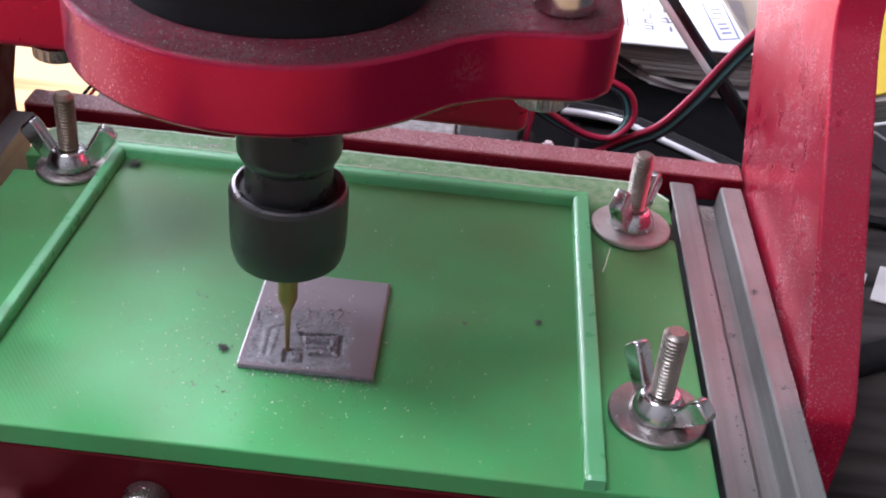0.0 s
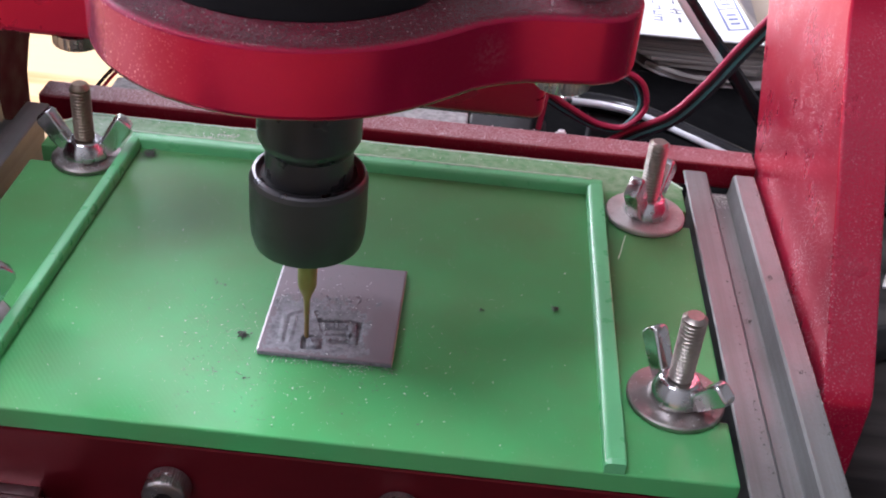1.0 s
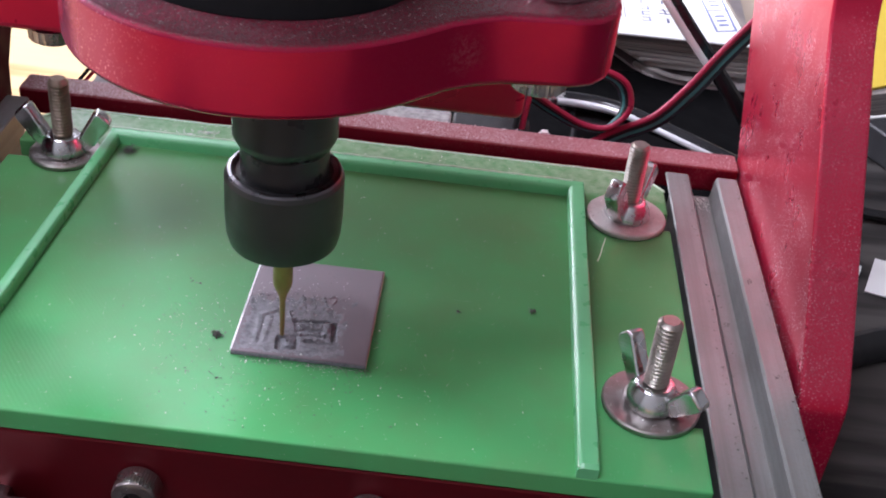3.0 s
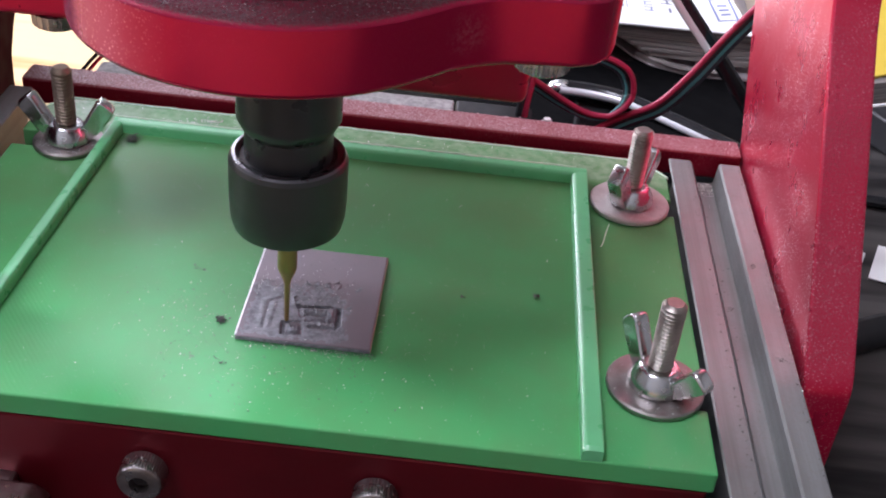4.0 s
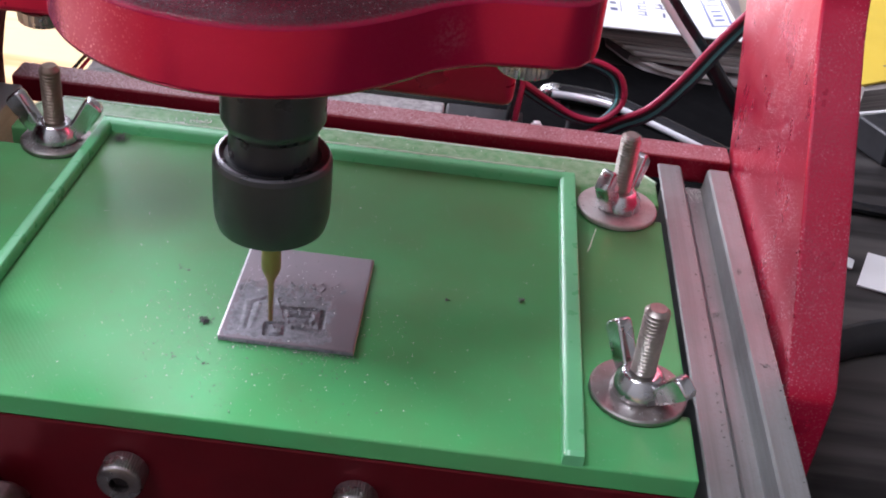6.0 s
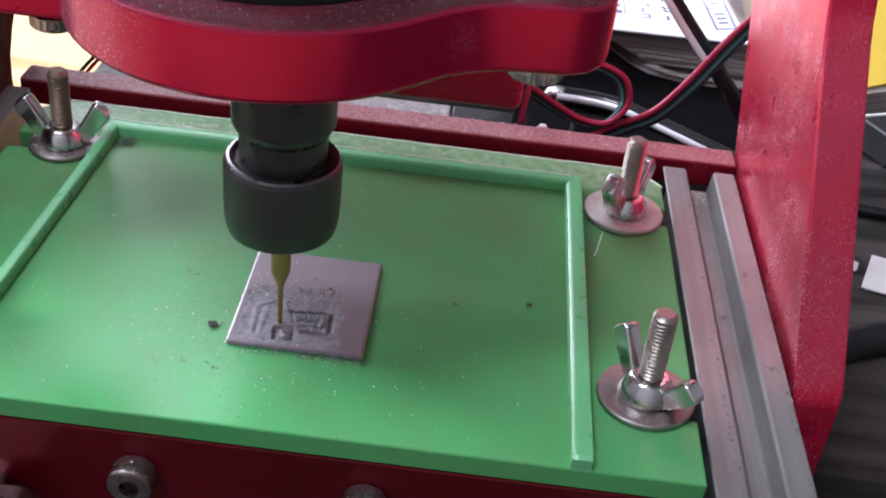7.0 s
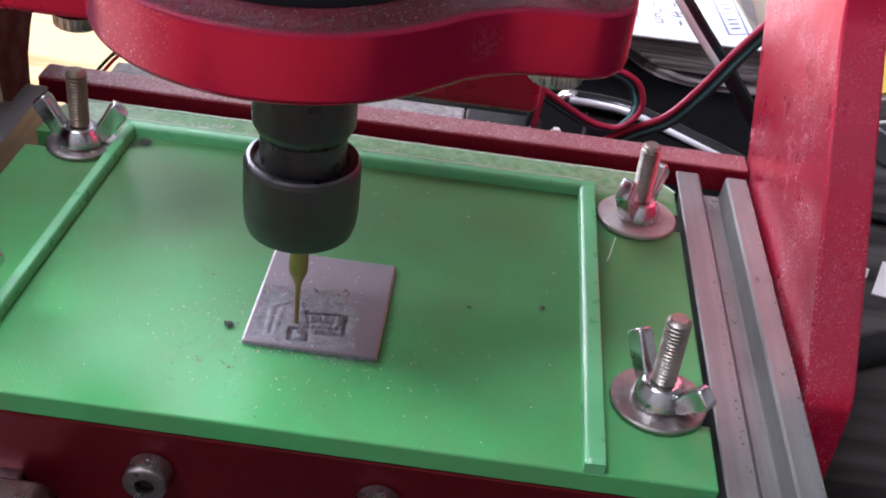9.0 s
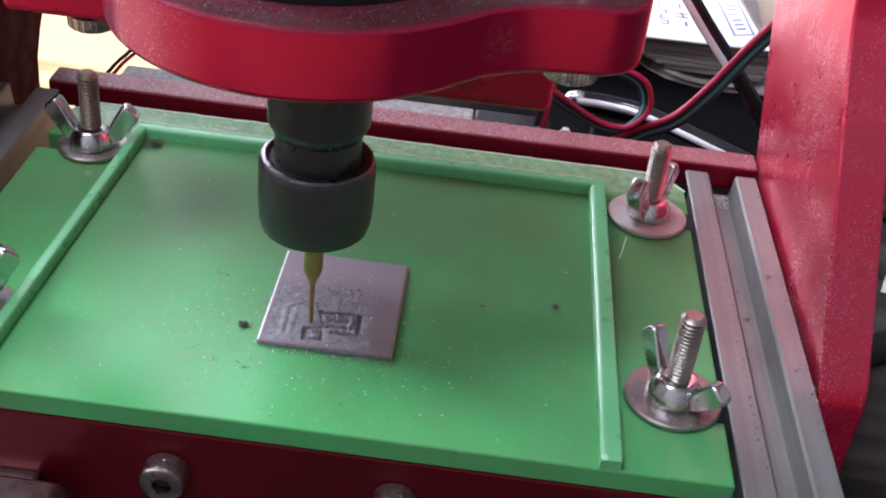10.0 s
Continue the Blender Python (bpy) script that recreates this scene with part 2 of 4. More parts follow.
def smooth_path(points, steps=10):
    """Catmull-Rom through the points."""
    ps = [Vector(p) for p in points]
    ps = [2 * ps[0] - ps[1]] + ps + [2 * ps[-1] - ps[-2]]
    out = []
    for i in range(1, len(ps) - 2):
        a, b, c, d = ps[i - 1:i + 3]
        for s in range(steps):
            t = s / steps
            out.append(0.5 * (2 * b + (c - a) * t + (2 * a - 5 * b + 4 * c - d) * t * t + (3 * b - a - 3 * c + d) * t ** 3))
    out.append(ps[-2])
    return out


def tube(bm, path, rx, ry=None, n=10, side=None):
    """A tube along points in millimetres; rx across side, ry across the other way."""
    ry = ry or rx
    rings = []
    side = Vector(side or (0, 0, 1))
    for i, p in enumerate(path):
        d = (path[min(i + 1, len(path) - 1)] - path[max(i - 1, 0)]).normalized()
        u = d.cross(side)
        u = u.normalized() if u.length > 1e-4 else d.orthogonal().normalized()
        v = u.cross(d).normalized()
        rings.append([bm.verts.new((p + v * (rx * math.cos(k)) + u * (ry * math.sin(k))) * MM)
                      for k in (2 * math.pi * j / n for j in range(n))])
    for a, b in zip(rings, rings[1:]):
        for j in range(n):
            bm.faces.new((a[j], a[(j + 1) % n], b[(j + 1) % n], b[j]))
    bm.faces.new(rings[0][::-1])
    bm.faces.new(rings[-1])


def bevel(bm, width, segments=2, angle=30.0):
    bmesh.ops.recalc_face_normals(bm, faces=bm.faces)
    sharp = [e for e in bm.edges if len(e.link_faces) == 2 and e.calc_face_angle(0.0) > radians(angle)]
    bmesh.ops.bevel(bm, geom=sharp, offset=width * MM, segments=segments, profile=0.5, affect="EDGES", clamp_overlap=True)


def mesh(name, bm, material, smooth=30.0):
    bmesh.ops.recalc_face_normals(bm, faces=bm.faces)
    for e in bm.edges:
        if len(e.link_faces) != 2:
            e.smooth = False
            continue
        turn, areas = e.calc_face_angle(0.0), sorted(f.calc_area() for f in e.link_faces)
        e.smooth = turn < radians(12) or turn < radians(smooth) and areas[1] < 8 * areas[0]
    for f in bm.faces:
        f.smooth = True
    data = bpy.data.meshes.new(name)
    bm.to_mesh(data)
    bm.free()
    for m in material if isinstance(material, (list, tuple)) else [material]:
        data.materials.append(m)
    return data


def thing(name, label, category, at=(0, 0, 0), group="", kind=""):
    ob = new(name)
    ob.empty_display_size = 0.01
    ob.location = [c * MM for c in at]
    return tagged(ob, label, category, group, kind)


def part(name, bm, material, parent, label="", smooth=30.0):
    ob = new(name, mesh(name, bm, material, smooth))
    ob.parent = parent
    return tagged(ob, label)


def single(name, bm, material, label, category, at=(0, 0, 0), group="", kind="", smooth=30.0):
    ob = new(name, mesh(name, bm, material, smooth))
    ob.location = [c * MM for c in at]
    return tagged(ob, label, category, group, kind)


CARRIED = []          # what rides on the bed
HEAD = []             # what rides on the cross slide


# ---- room and desk ----
WALL = plain("grey_wall_paint", (0.33, 0.33, 0.33), 0.8, 0, 0.08, 4, 0)
FLOORING = wood("brown_floor_boards", (0.10, 0.055, 0.03), (0.22, 0.13, 0.07), 0.5)
PALE_WOOD = wood("pale_desk_wood", (0.38, 0.19, 0.075), (0.58, 0.44, 0.27), 0.75, 0.08)
DARK_WOOD = wood("dark_desk_wood", (0.010, 0.009, 0.009), (0.085, 0.078, 0.074), 0.42, 0.3)


def room():
    def slab(name, x0, x1, y0, y1, z0, z1, mat=WALL):
        bm = bmesh.new()
        box(bm, x0, x1, y0, y1, z0, z1)
        return single(name, bm, mat, "", "", kind="structure")
    slab("floor", -1350, 1600, -1100, 1600, -820, -720, FLOORING)
    roof = thing("ceiling", "", "", kind="structure")
    # The hole between the panels is made for the added overhead lamp.
    for x0, x1, y0, y1 in ((-1350, -980, -1200, 1600), (-260, 1600, -1200, 1600), (-980, -260, -1200, -740), (-980, -260, -220, 1600)):
        bm = bmesh.new()
        box(bm, x0, x1, y0, y1, 1800, 1900)
        part("ceiling_panel", bm, WALL, roof)
    slab("wall_east", 1500, 1600, -1100, 1600, -720, 1800)
    slab("wall_south", -1350, 1500, -1200, -1100, -720, 1800)
    # Unseen wall with openings stepped to steer the sun on to desk and bar.
    north = thing("wall_north", "", "", kind="structure")
    for x0, x1, z0, z1 in ((-1250, -1195, -720, 1800), (-625, 1500, -720, 1400), (-270, 1500, 1400, 1800), (-1195, -625, -720, 370), (-800, -625, 1235, 1400), (-1195, -800, 1292, 1400), (-1195, -930, 1400, 1800), (-930, -270, 1780, 1800)):
        bm = bmesh.new()
        box(bm, x0, x1, 1500, 1600, z0, z1)
        part("wall_section", bm, WALL, north)
    # Unseen slab added outside to keep the sun out of the upper opening.
    bm = bmesh.new()
    box(bm, -1350, 1600, 1600, 2130, 1810, 1870)
    single("sun_blocker", bm, WALL, "", "", kind="structure")
    west = thing("wall_west", "", "", kind="structure")
    for y0, y1, z0, z1 in ((-1100, 215, -720, 1800), (785, 1600, -720, 1800), (215, 785, -720, 555), (215, 785, 1085, 1800)):
        bm = bmesh.new()
        box(bm, -1350, -1250, y0, y1, z0, z1)
        part("wall_section", bm, WALL, west)


room()


def desk():
    d = thing("desk", "pale wooden desk top, sunlit towards the window", "desk", (0, 0, 0))
    bm = bmesh.new()
    box(bm, -700, 800, -600, 900, DESK - 24, DESK - 2)
    bevel(bm, 1.5)
    part("desk_top", bm, PALE_WOOD, d)
    for x in (-660, 760):
        for y in (-560, 860):
            bm = bmesh.new()
            box(bm, x - 25, x + 25, y - 25, y + 25, -720, DESK - 24)
            bevel(bm, 2)
            part("leg", bm, PALE_WOOD, d)
    bm = bmesh.new()
    prism(bm, [(-125, -185), (420, -185), (420, 258), (-30, 258), (-30, 48), (-125, 48)], DESK - 2, DESK)
    bevel(bm, 0.5)
    single("dark_board", bm, DARK_WOOD, "dark streaky wooden board under the machine", "board")


desk()


# ---- machine frame ----
def rail(x_in, sign):
    """A grooved aluminium rail; x_in is its inner edge, sign its outward way."""
    r = thing("guide_rail", "grooved bare aluminium rail dusted with milling swarf", "rail", group="machine rails")
    inner = [(1.8, DESK), (1.8, 60.2), (0.1, 60.3), (0, 60.7), (0.25, 61), (4.7, 61), (5.2, 60.4), (5.45, 57.8), (5.8, 57.5), (6.1, 56), (6.1, DESK)]
    web = [(6.11, DESK), (6.11, 55.98), (7.0, 55.7), (7.3, 55.98), (10.19, 55.98), (10.19, DESK)]
    outer = [(10.2, DESK), (10.2, 56), (10.4, 56.4), (10.75, 60.5), (11.1, 61), (15.0, 61), (15.3, 60.7), (15.3, DESK)]
    for name, prof in (("inner_flange", inner), ("groove_floor", web), ("outer_flange", outer)):
        bm = bmesh.new()
        prism(bm, [(x_in + sign * a, b) for a, b in prof], -120, 51.8, "y")
        part(name, bm, ALU, r)
    return r


rail(66.9, 1)
rail(-69.9, -1)


def side_plate(x0, x1, shift, mat, label):
    prof = [(-16.5, DESK), (-17.5, 31.5), (-17.5, 57), (-17.1, 59.4), (-16, 61.4), (-14.5, 63.2), (22.5, 105), (25, 108.5), (26.6, 112),
            (27, 116), (27, 158), (25, 160), (102, 160), (104, 158), (104, 124), (101, 116), (60.5, 62), (57.5, 56), (57, 50), (57, DESK)]
    bm = bmesh.new()
    prism(bm, [(y + (shift if y > 40 else 0), z) for y, z in prof], x0, x1, "x")
    bevel(bm, 0.5, 2, 40)
    return single("side_plate", bm, mat, label, "machine upright", group="machine uprights")


side_plate(83.2, 91.4, 0, RED, "red anodised slanted machine upright, speckled with dust")
side_plate(-92.2, -83.8, 18, RED_UPRIGHT_SHADE, "red machine upright coloured dark for shade, beside the bare desk")

bm = bmesh.new()
box(bm, -73.1, 82.8, 54.0, 61.0, 56, 62)
bevel(bm, 0.6)
CROSS_BAR = thing("cross_bar", "red anodised rear cross bar under thick pale dust", "cross bar")
part("bar", bm, RED_DUSTY, CROSS_BAR)


# ---- bed ----
def slotted_outline():
    """Bed outline with four open clamp slots and cut rear corners."""
    pts = [(-66.2, -40.8), (66.2, -40.8)]
    for yc in (-23.8, 33.0):
        pts += [(66.2, yc - 2.9), (57.5, yc - 2.9)] + [(57.5 - 2.9 * math.sin(a), yc - 2.9 * math.cos(a)) for a in (0.6, 1.2, 1.57, 1.95, 2.55)] + [(57.5, yc + 2.9), (66.2, yc + 2.9)]
    pts += [(66.2, 45.0), (61.0, 51.0), (-61.0, 51.0), (-66.2, 45.0)]
    for yc in (33.0, -23.8):
        pts += [(-66.2, yc + 2.9), (-57.5, yc + 2.9)] + [(-57.5 + 2.9 * math.sin(a), yc + 2.9 * math.cos(a)) for a in (0.6, 1.2, 1.57, 1.95, 2.55)] + [(-57.5, yc - 2.9), (-66.2, yc - 2.9)]
    return pts


def bed_board():
    b = thing("fixture_board", "bright green plastic bed board with raised rims, strewn with chips", "fixture board", (0, 0, 60))
    bm = bmesh.new()
    prism(bm, slotted_outline(), -3.9, 0)
    bevel(bm, 0.35, 2)
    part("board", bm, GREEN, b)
    # rims: flat on top, rounded towards the inside; pale edge tubes paint burr and glints
    prof = [(0.0, -0.3), (0.0, 1.6), (0.12, 2.0), (0.4, 2.28), (0.8, 2.4), (2.3, 2.4), (2.45, 2.3), (2.5, -0.3)]
    burr = plain("pale_plastic_glint", (0.66, 0.84, 0.64), 0.4, 0, 0.2, 900, 0)
    bm = bmesh.new()
    prism(bm, [(38.6 + a, z) for a, z in prof], -48.38, 48.38, "x")
    part("rear_rim", bm, GREEN_RIM, b)
    for s in (1, -1):
        bm = bmesh.new()
        prism(bm, [(s * (45.7 + 1.28 * a) if s > 0 else -46.25 - 0.85 * a, z - 0.02) for a, z in prof], -40.72, 41.0, "y")
        bmesh.ops.bisect_plane(bm, geom=bm.verts[:] + bm.edges[:] + bm.faces[:], plane_co=(0, -0.0400, 0), plane_no=(0, 1, 0))
        for v in bm.verts:        # the end runs out towards the board's edge
            if v.co.y < -0.0404 and v.co.z > 0.0012:
                v.co.z = 0.0012 + (v.co.z - 0.0012) * 0.6
        if s < 0:                 # this rim runs slightly outwards to the front
            for v in bm.verts:
                v.co.x -= 0.036 * (0.041 - v.co.y)
        part("side_rim", bm, GREEN_RIM, b)
    rng = random.Random(5)
    for axis, fixed, lo, hi, z in (("x", 41.05, -48.4, 48.4, 2.35), ("x", 51.0, -60.5, 60.5, -0.05), ("y", 45.95, -40.4, 4.0, 1.75), ("y", 46.02, 4.0, 38.4, 1.9)):
        bm = bmesh.new()
        run = []
        k = lo
        while k < hi:
            o = rng.gauss(0, 0.04 if axis == "x" else 0.012)
            run.append(Vector((k, fixed + o, z + abs(o)) if axis == "x" else (fixed + o, k, z + abs(o))))
            k += 1.9
        tube(bm, run, 0.27 if axis == "x" else 0.20 if hi == 4.0 else 0.09, n=6)
        part("burr_glint", bm, burr, b, "pale burr line with painted glint on a machined edge")
    # cut rear corners: pale tubes painted for their glint
    for s in (1, -1):
        bm = bmesh.new()
        tube(bm, [Vector((s * 61.0, 51.0, -0.05)), Vector((s * 63.6, 48.0, -0.03)), Vector((s * 66.2, 45.0, -0.05))], 0.27, n=6)
        part("burr_glint", bm, burr, b, "pale burr line with painted glint on a machined edge")
    bm = bmesh.new()
    tube(bm, smooth_path([(53.0, 24.6, 0.0), (52.2, 21.0, 0.02), (51.7, 18.4, 0.02), (51.1, 16.3, 0.0)], 6), 0.05, 0.10, n=5)
    part("scratch", bm, burr, b, "pale curved scratch in the board")
    CARRIED.append(b)
    return b


bed_board()


def socket_screw():
    """M4 cap screw looking to the front, its under-head at the origin."""
    s = thing("cap_screw", "dusty socket head cap screw in the red front bar", "screw", group="front bar screws")
    bm = bmesh.new()
    lathe(bm, [(3.2, 0), (3.5, 0.3), (3.5, 3.4), (3.35, 3.8), (3.0, 4.0), (1.55, 4.0), (1.5, 2.4), (0.1, 2.2)], 144,
          wobble=lambda a, z, r: 0.06 * math.cos(48 * a) if r > 3.4 else 0.0)
    bmesh.ops.rotate(bm, verts=bm.verts, cent=(0, 0, 0), matrix=Matrix.Rotation(radians(90), 3, "X"))
    head = part("screw_head", bm, SCREW, s)
    # Dark plate sunk in the recess, its shade given as colour.
    bm = bmesh.new()
    ring = [(1.42 * math.cos(math.pi * k / 3), 1.42 * math.sin(math.pi * k / 3)) for k in range(6)]
    prism(bm, ring, -2.8, -2.3, "y")
    part("hex_socket", bm, DARK, head, "hexagonal socket, coloured dark for its shade")
    return s


def bed_carriage():
    c = thing("bed_carriage", "red anodised sliding carriage under the bed board, coloured dark for shade", "carriage", (0, 0, 40))
    bm = bmesh.new()
    box(bm, -65, 65.4, -40.7, -33.5, -8, 16)
    bevel(bm, 0.5)
    part("front_bar", bm, RED_SHADED, c, "red anodised front bar")
    bm = bmesh.new()
    box(bm, -60, 60, -33, 47, 4, 16)
    bevel(bm, 0.5)
    part("slide_block", bm, DARK, c)
    bm = bmesh.new()
    prism(bm, [(-75, -2), (-36, -2), (-33.6, -0.5), (-33, 1.6), (-34, 4.2), (-36, 5.6), (-75, 6.0)], -54, -44, "y")
    box(bm, -72, -40, -45, -40.5, -1, 4)
    bevel(bm, 0.7, 2)
    part("stop_block", bm, SCREW, c, "dusty grey metal block on the front bar")
    CARRIED.append(c)
    first = socket_screw()
    for i, x in enumerate((-19.6, 15.9, 51.4)):
        s = first if i == 0 else copy_thing(first, pose(0, 0, 0))
        s.location = (x * MM, -40.8 * MM, 48.2 * MM)
        CARRIED.append(s)


bed_carriage()


def clamp_bolt(x, y, wings, lean, wr, label, tall=16.5, stud=None, washer=None):
    """Threaded stud with washer and wing nut, standing in a slot."""
    c = thing("clamp_bolt", label, "clamp bolt", (x, y, 60), group="bed clamps")
    bm = bmesh.new()
    lathe(bm, [(2.3, 0.05), (wr - 0.25, 0.05), (wr, 0.3), (wr, 0.95), (wr - 0.25, 1.2), (2.3, 1.2)], 56)
    part("washer", bm, washer or WASHER, c, "wide dusty steel washer")
    turn = Matrix.Rotation(radians(lean[0]), 4, "X") @ Matrix.Rotation(radians(lean[1]), 4, "Y")
    # stud with a real thread
    bm = bmesh.new()
    prof, z, k = [(1.5, -3.0)], -2.6, 0
    while z < tall - 0.8:
        prof += [(1.55, z), (1.55, z + 0.08), (2.0, z + 0.32), (2.0, z + 0.42)]
        z += 0.7
    prof += [(1.7, tall - 0.5), (1.35, tall), (0.05, tall)]
    pitch_shift = 0.7 / (2 * math.pi)
    lathe(bm, prof, 28)
    for v in bm.verts:
        if 0 < v.co.z < (tall - 1) * MM:
            v.co.z += pitch_shift * math.atan2(v.co.y, v.co.x) * MM * 0.5
    bmesh.ops.transform(bm, matrix=turn, verts=bm.verts)
    part("threaded_stud", bm, stud or BOLT, c, "stained threaded steel stud", 50)
    # wing nut: turned hub and two pressed wings
    bm = bmesh.new()
    lathe(bm, [(2.1, 1.25), (4.4, 1.25), (4.6, 1.6), (4.1, 3.2), (3.2, 4.6), (2.9, 4.9), (2.1, 4.9)], 40)
    bevel(bm, 0.3, 2, 35)
    bmesh.ops.transform(bm, matrix=turn, verts=bm.verts)
    nut = part("wing_nut", bm, STEEL, c, "shiny zinc-plated wing nut")
    for az, rise in wings:
        wing = bmesh.new()
        outline = [(2.6, 1.4), (4.6, 1.5), (6.0, 2.8), (9.3, 7.0), (9.5, 7.8), (9.1, 8.6), (7.7, 10.0), (6.9, 10.3), (6.2, 9.8), (3.2, 4.9), (2.4, 4.2)]
        prism(wing, [(a, 1.4 + (b - 1.4) * rise) for a, b in outline], -1.4, 1.4, "y")
        bevel(wing, 0.5, 3, 35)
        bmesh.ops.transform(wing, matrix=turn @ Matrix.Rotation(radians(az), 4, "Z"), verts=wing.verts)
        part("wing", wing, STEEL, nut)
    CARRIED.append(c)


clamp_bolt(58.0, -22.9, ((122, 1.0), (-44, 0.8)), (0, 0), 7.9, "shiny wing nut and wide washer on a threaded stud", 17.4)
clamp_bolt(57.3, 32.4, ((238, 1.22), (60, 1.0)), (0, 0), 7.9, "wing nut on a stud reflecting the red upright", 17.2,
           washer=steel("pale_dusty_washer", (0.56, 0.51, 0.49), 0.5, 0.6, (0.36, 0.30, 0.28), 0.4))
clamp_bolt(-55.3, 32.0, ((172, 1.0), (8, 1.0)), (0, 0), 6.85, "wing nut with wings spread wide on a dark brown stud", 17.0, steel("dark_brown_bolt_steel", (0.30, 0.23, 0.18), 0.38, 0.7, (0.12, 0.075, 0.05), 0.7))
clamp_bolt(-57.6, -23.4, ((220, 1.0), (40, 1.0)), (0, 0), 7.9, "wing nut at the board's front corner", 16.0)


# ---- spindle ----
CX, CY = -2.4, -16.7


def spindle():
    h = thing("spindle_head", "red clamp plate holding a black spindle with a collet and cutter", "spindle", (0, 0, 0))
    outline = []
    for d in range(-232, -51, 5):
        a = radians(d)
        outline.append((-4.0 + 28.1 * math.cos(a), -17.2 + 28.1 * math.sin(a)))
    outline += [(15.6, -37.4), (18.2, -34.8), (20.8, -32.0), (24.0, -29.8), (27.5, -28.2), (32.5, -27.4), (36.4, -27.0), (39.4, -25.6),
                (41.4, -23.0), (42.2, -19.5), (42.6, 24), (40, 26), (-18, 26)]
    bm = bmesh.new()
    prism(bm, outline, 115.4, 125.3)
    bevel(bm, 0.9, 3, 50)
    part("clamp_plate", bm, RED_SCUFFED, h, "thick red anodised clamp plate, dusty on top")
    bm = bmesh.new()
    lathe(bm, [(21.0, 125.4), (20.9, 126.0), (20.6, 127.0), (20.3, 129), (20.3, 165)], 72, -4.2, -17.6)
    part("motor_shell", bm, MOTOR, h, "glossy black motor shell")
    bm = bmesh.new()
    lathe(bm, [(6.3, 87.5), (6.6, 89.5), (6.6, 96.6), (6.9, 97.0), (7.7, 98.5), (7.75, 99.0), (7.75, 116.2)], 56, CX, CY)
    part("spindle_shaft", bm, SHAFT_STEEL, h, "polished black stepped shaft")
    bm = bmesh.new()
    lathe(bm, [(1.6, 79.2), (5.6, 79.2), (7.4, 79.4), (8.35, 80.1), (8.75, 81.7), (8.95, 84.6), (8.97, 91.4), (8.7, 92.1)], 64, CX, CY)
    nut = part("collet_nut", bm, BLACK_STEEL, h)
    bm = bmesh.new()
    lathe(bm, [(8.72, 92.05), (8.45, 92.45), (8.0, 92.55), (7.3, 92.3), (7.1, 91.1)], 64, CX, CY)
    part("nut_rim", bm, BLACK_RIM, nut, "paler bright edge of the nut")
    bm = bmesh.new()
    lathe(bm, [(0.25, 60.2), (0.36, 60.35), (0.40, 63.0), (0.48, 67.8), (0.66, 68.7), (1.32, 70.4), (1.52, 71.0), (1.56, 71.6), (1.56, 82)], 24, CX, CY)
    part("end_mill", bm, TITANIUM, h, "gold-coated tapered end mill")
    return h


HEAD.append(spindle())

bm = bmesh.new()
lathe(bm, [(4.0, 125.4), (4.1, 125.6), (4.1, 160)], 40, 34.0, -18.8)
HEAD.append(single("guide_rod", bm, plain("ground_rod_steel", (0.74, 0.74, 0.75), 0.18, 1.0, 0.1, 90, 0), "polished steel guide rod rising from the red plate", "guide rod"))
bm = bmesh.new()
lathe(bm, [(3.2, 113.0), (3.7, 113.3), (3.8, 113.7), (3.8, 115.4)], 72, 32.6, -22.2, wobble=lambda a, z, r: 0.10 * math.cos(36 * a) if r > 3.6 else 0)
HEAD.append(single("knurled_nut", bm, STEEL, "knurled steel nut under the red clamp plate", "nut"))

bm = bmesh.new()
box(bm, -16, 33, 10, 24, 90.4, 115.3)
bevel(bm, 1.8, 4)
HEAD.append(single("carriage_block", bm, RED_CLEAN, "red anodised carriage block behind the spindle", "carriage"))

bm = bmesh.new()
box(bm, -54, -37.0, -6, 12, 104.4, 150)
bevel(bm, 1.2, 3)
HEAD.append(single("post_bracket", bm, RED_CLEAN, "dark red anodised bracket beside the spindle plate", "bracket"))
bm = bmesh.new()
lathe(bm, [(3.2, 102.0), (3.8, 102.4), (3.9, 104.4)], 48, -41.2, -2.0, wobble=lambda a, z, r: 0.08 * math.cos(24 * a) if r > 3.5 else 0)
HEAD.append(single("bracket_screw", bm, SCREW, "knurled steel screw under the red bracket", "screw"))


# ---- workpiece ----
def line_depth(px, py, x0, y0, x1, y1, width, soft=0.25):
    """1 within a stroke from (x0, y0) to (x1, y1), falling to 0 at its edge."""
    dx, dy = x1 - x0, y1 - y0
    k = np.clip(((px - x0) * dx + (py - y0) * dy) / (dx * dx + dy * dy + 1e-9), 0, 1)
    d = np.hypot(px - x0 - k * dx, py - y0 - k * dy)
    return np.clip((width / 2 + soft - d) / soft, 0, 1)


def rough_field(shape, cells, rng):
    """Smooth random values between -1 and 1."""
    small = rng.uniform(-1, 1, (cells + 2, cells + 2))
    gy, gx = np.linspace(0, cells, shape[0]), np.linspace(0, cells, shape[1])
    iy, ix = np.minimum(gy.astype(int), cells - 1), np.minimum(gx.astype(int), cells - 1)
    fy, fx = (gy - iy)[:, None], (gx - ix)[None, :]
    a, b = small[np.ix_(iy, ix)], small[np.ix_(iy, ix + 1)]
    c, d = small[np.ix_(iy + 1, ix)], small[np.ix_(iy + 1, ix + 1)]
    return (a * (1 - fx) + b * fx) * (1 - fy) + (c * (1 - fx) + d * fx) * fy


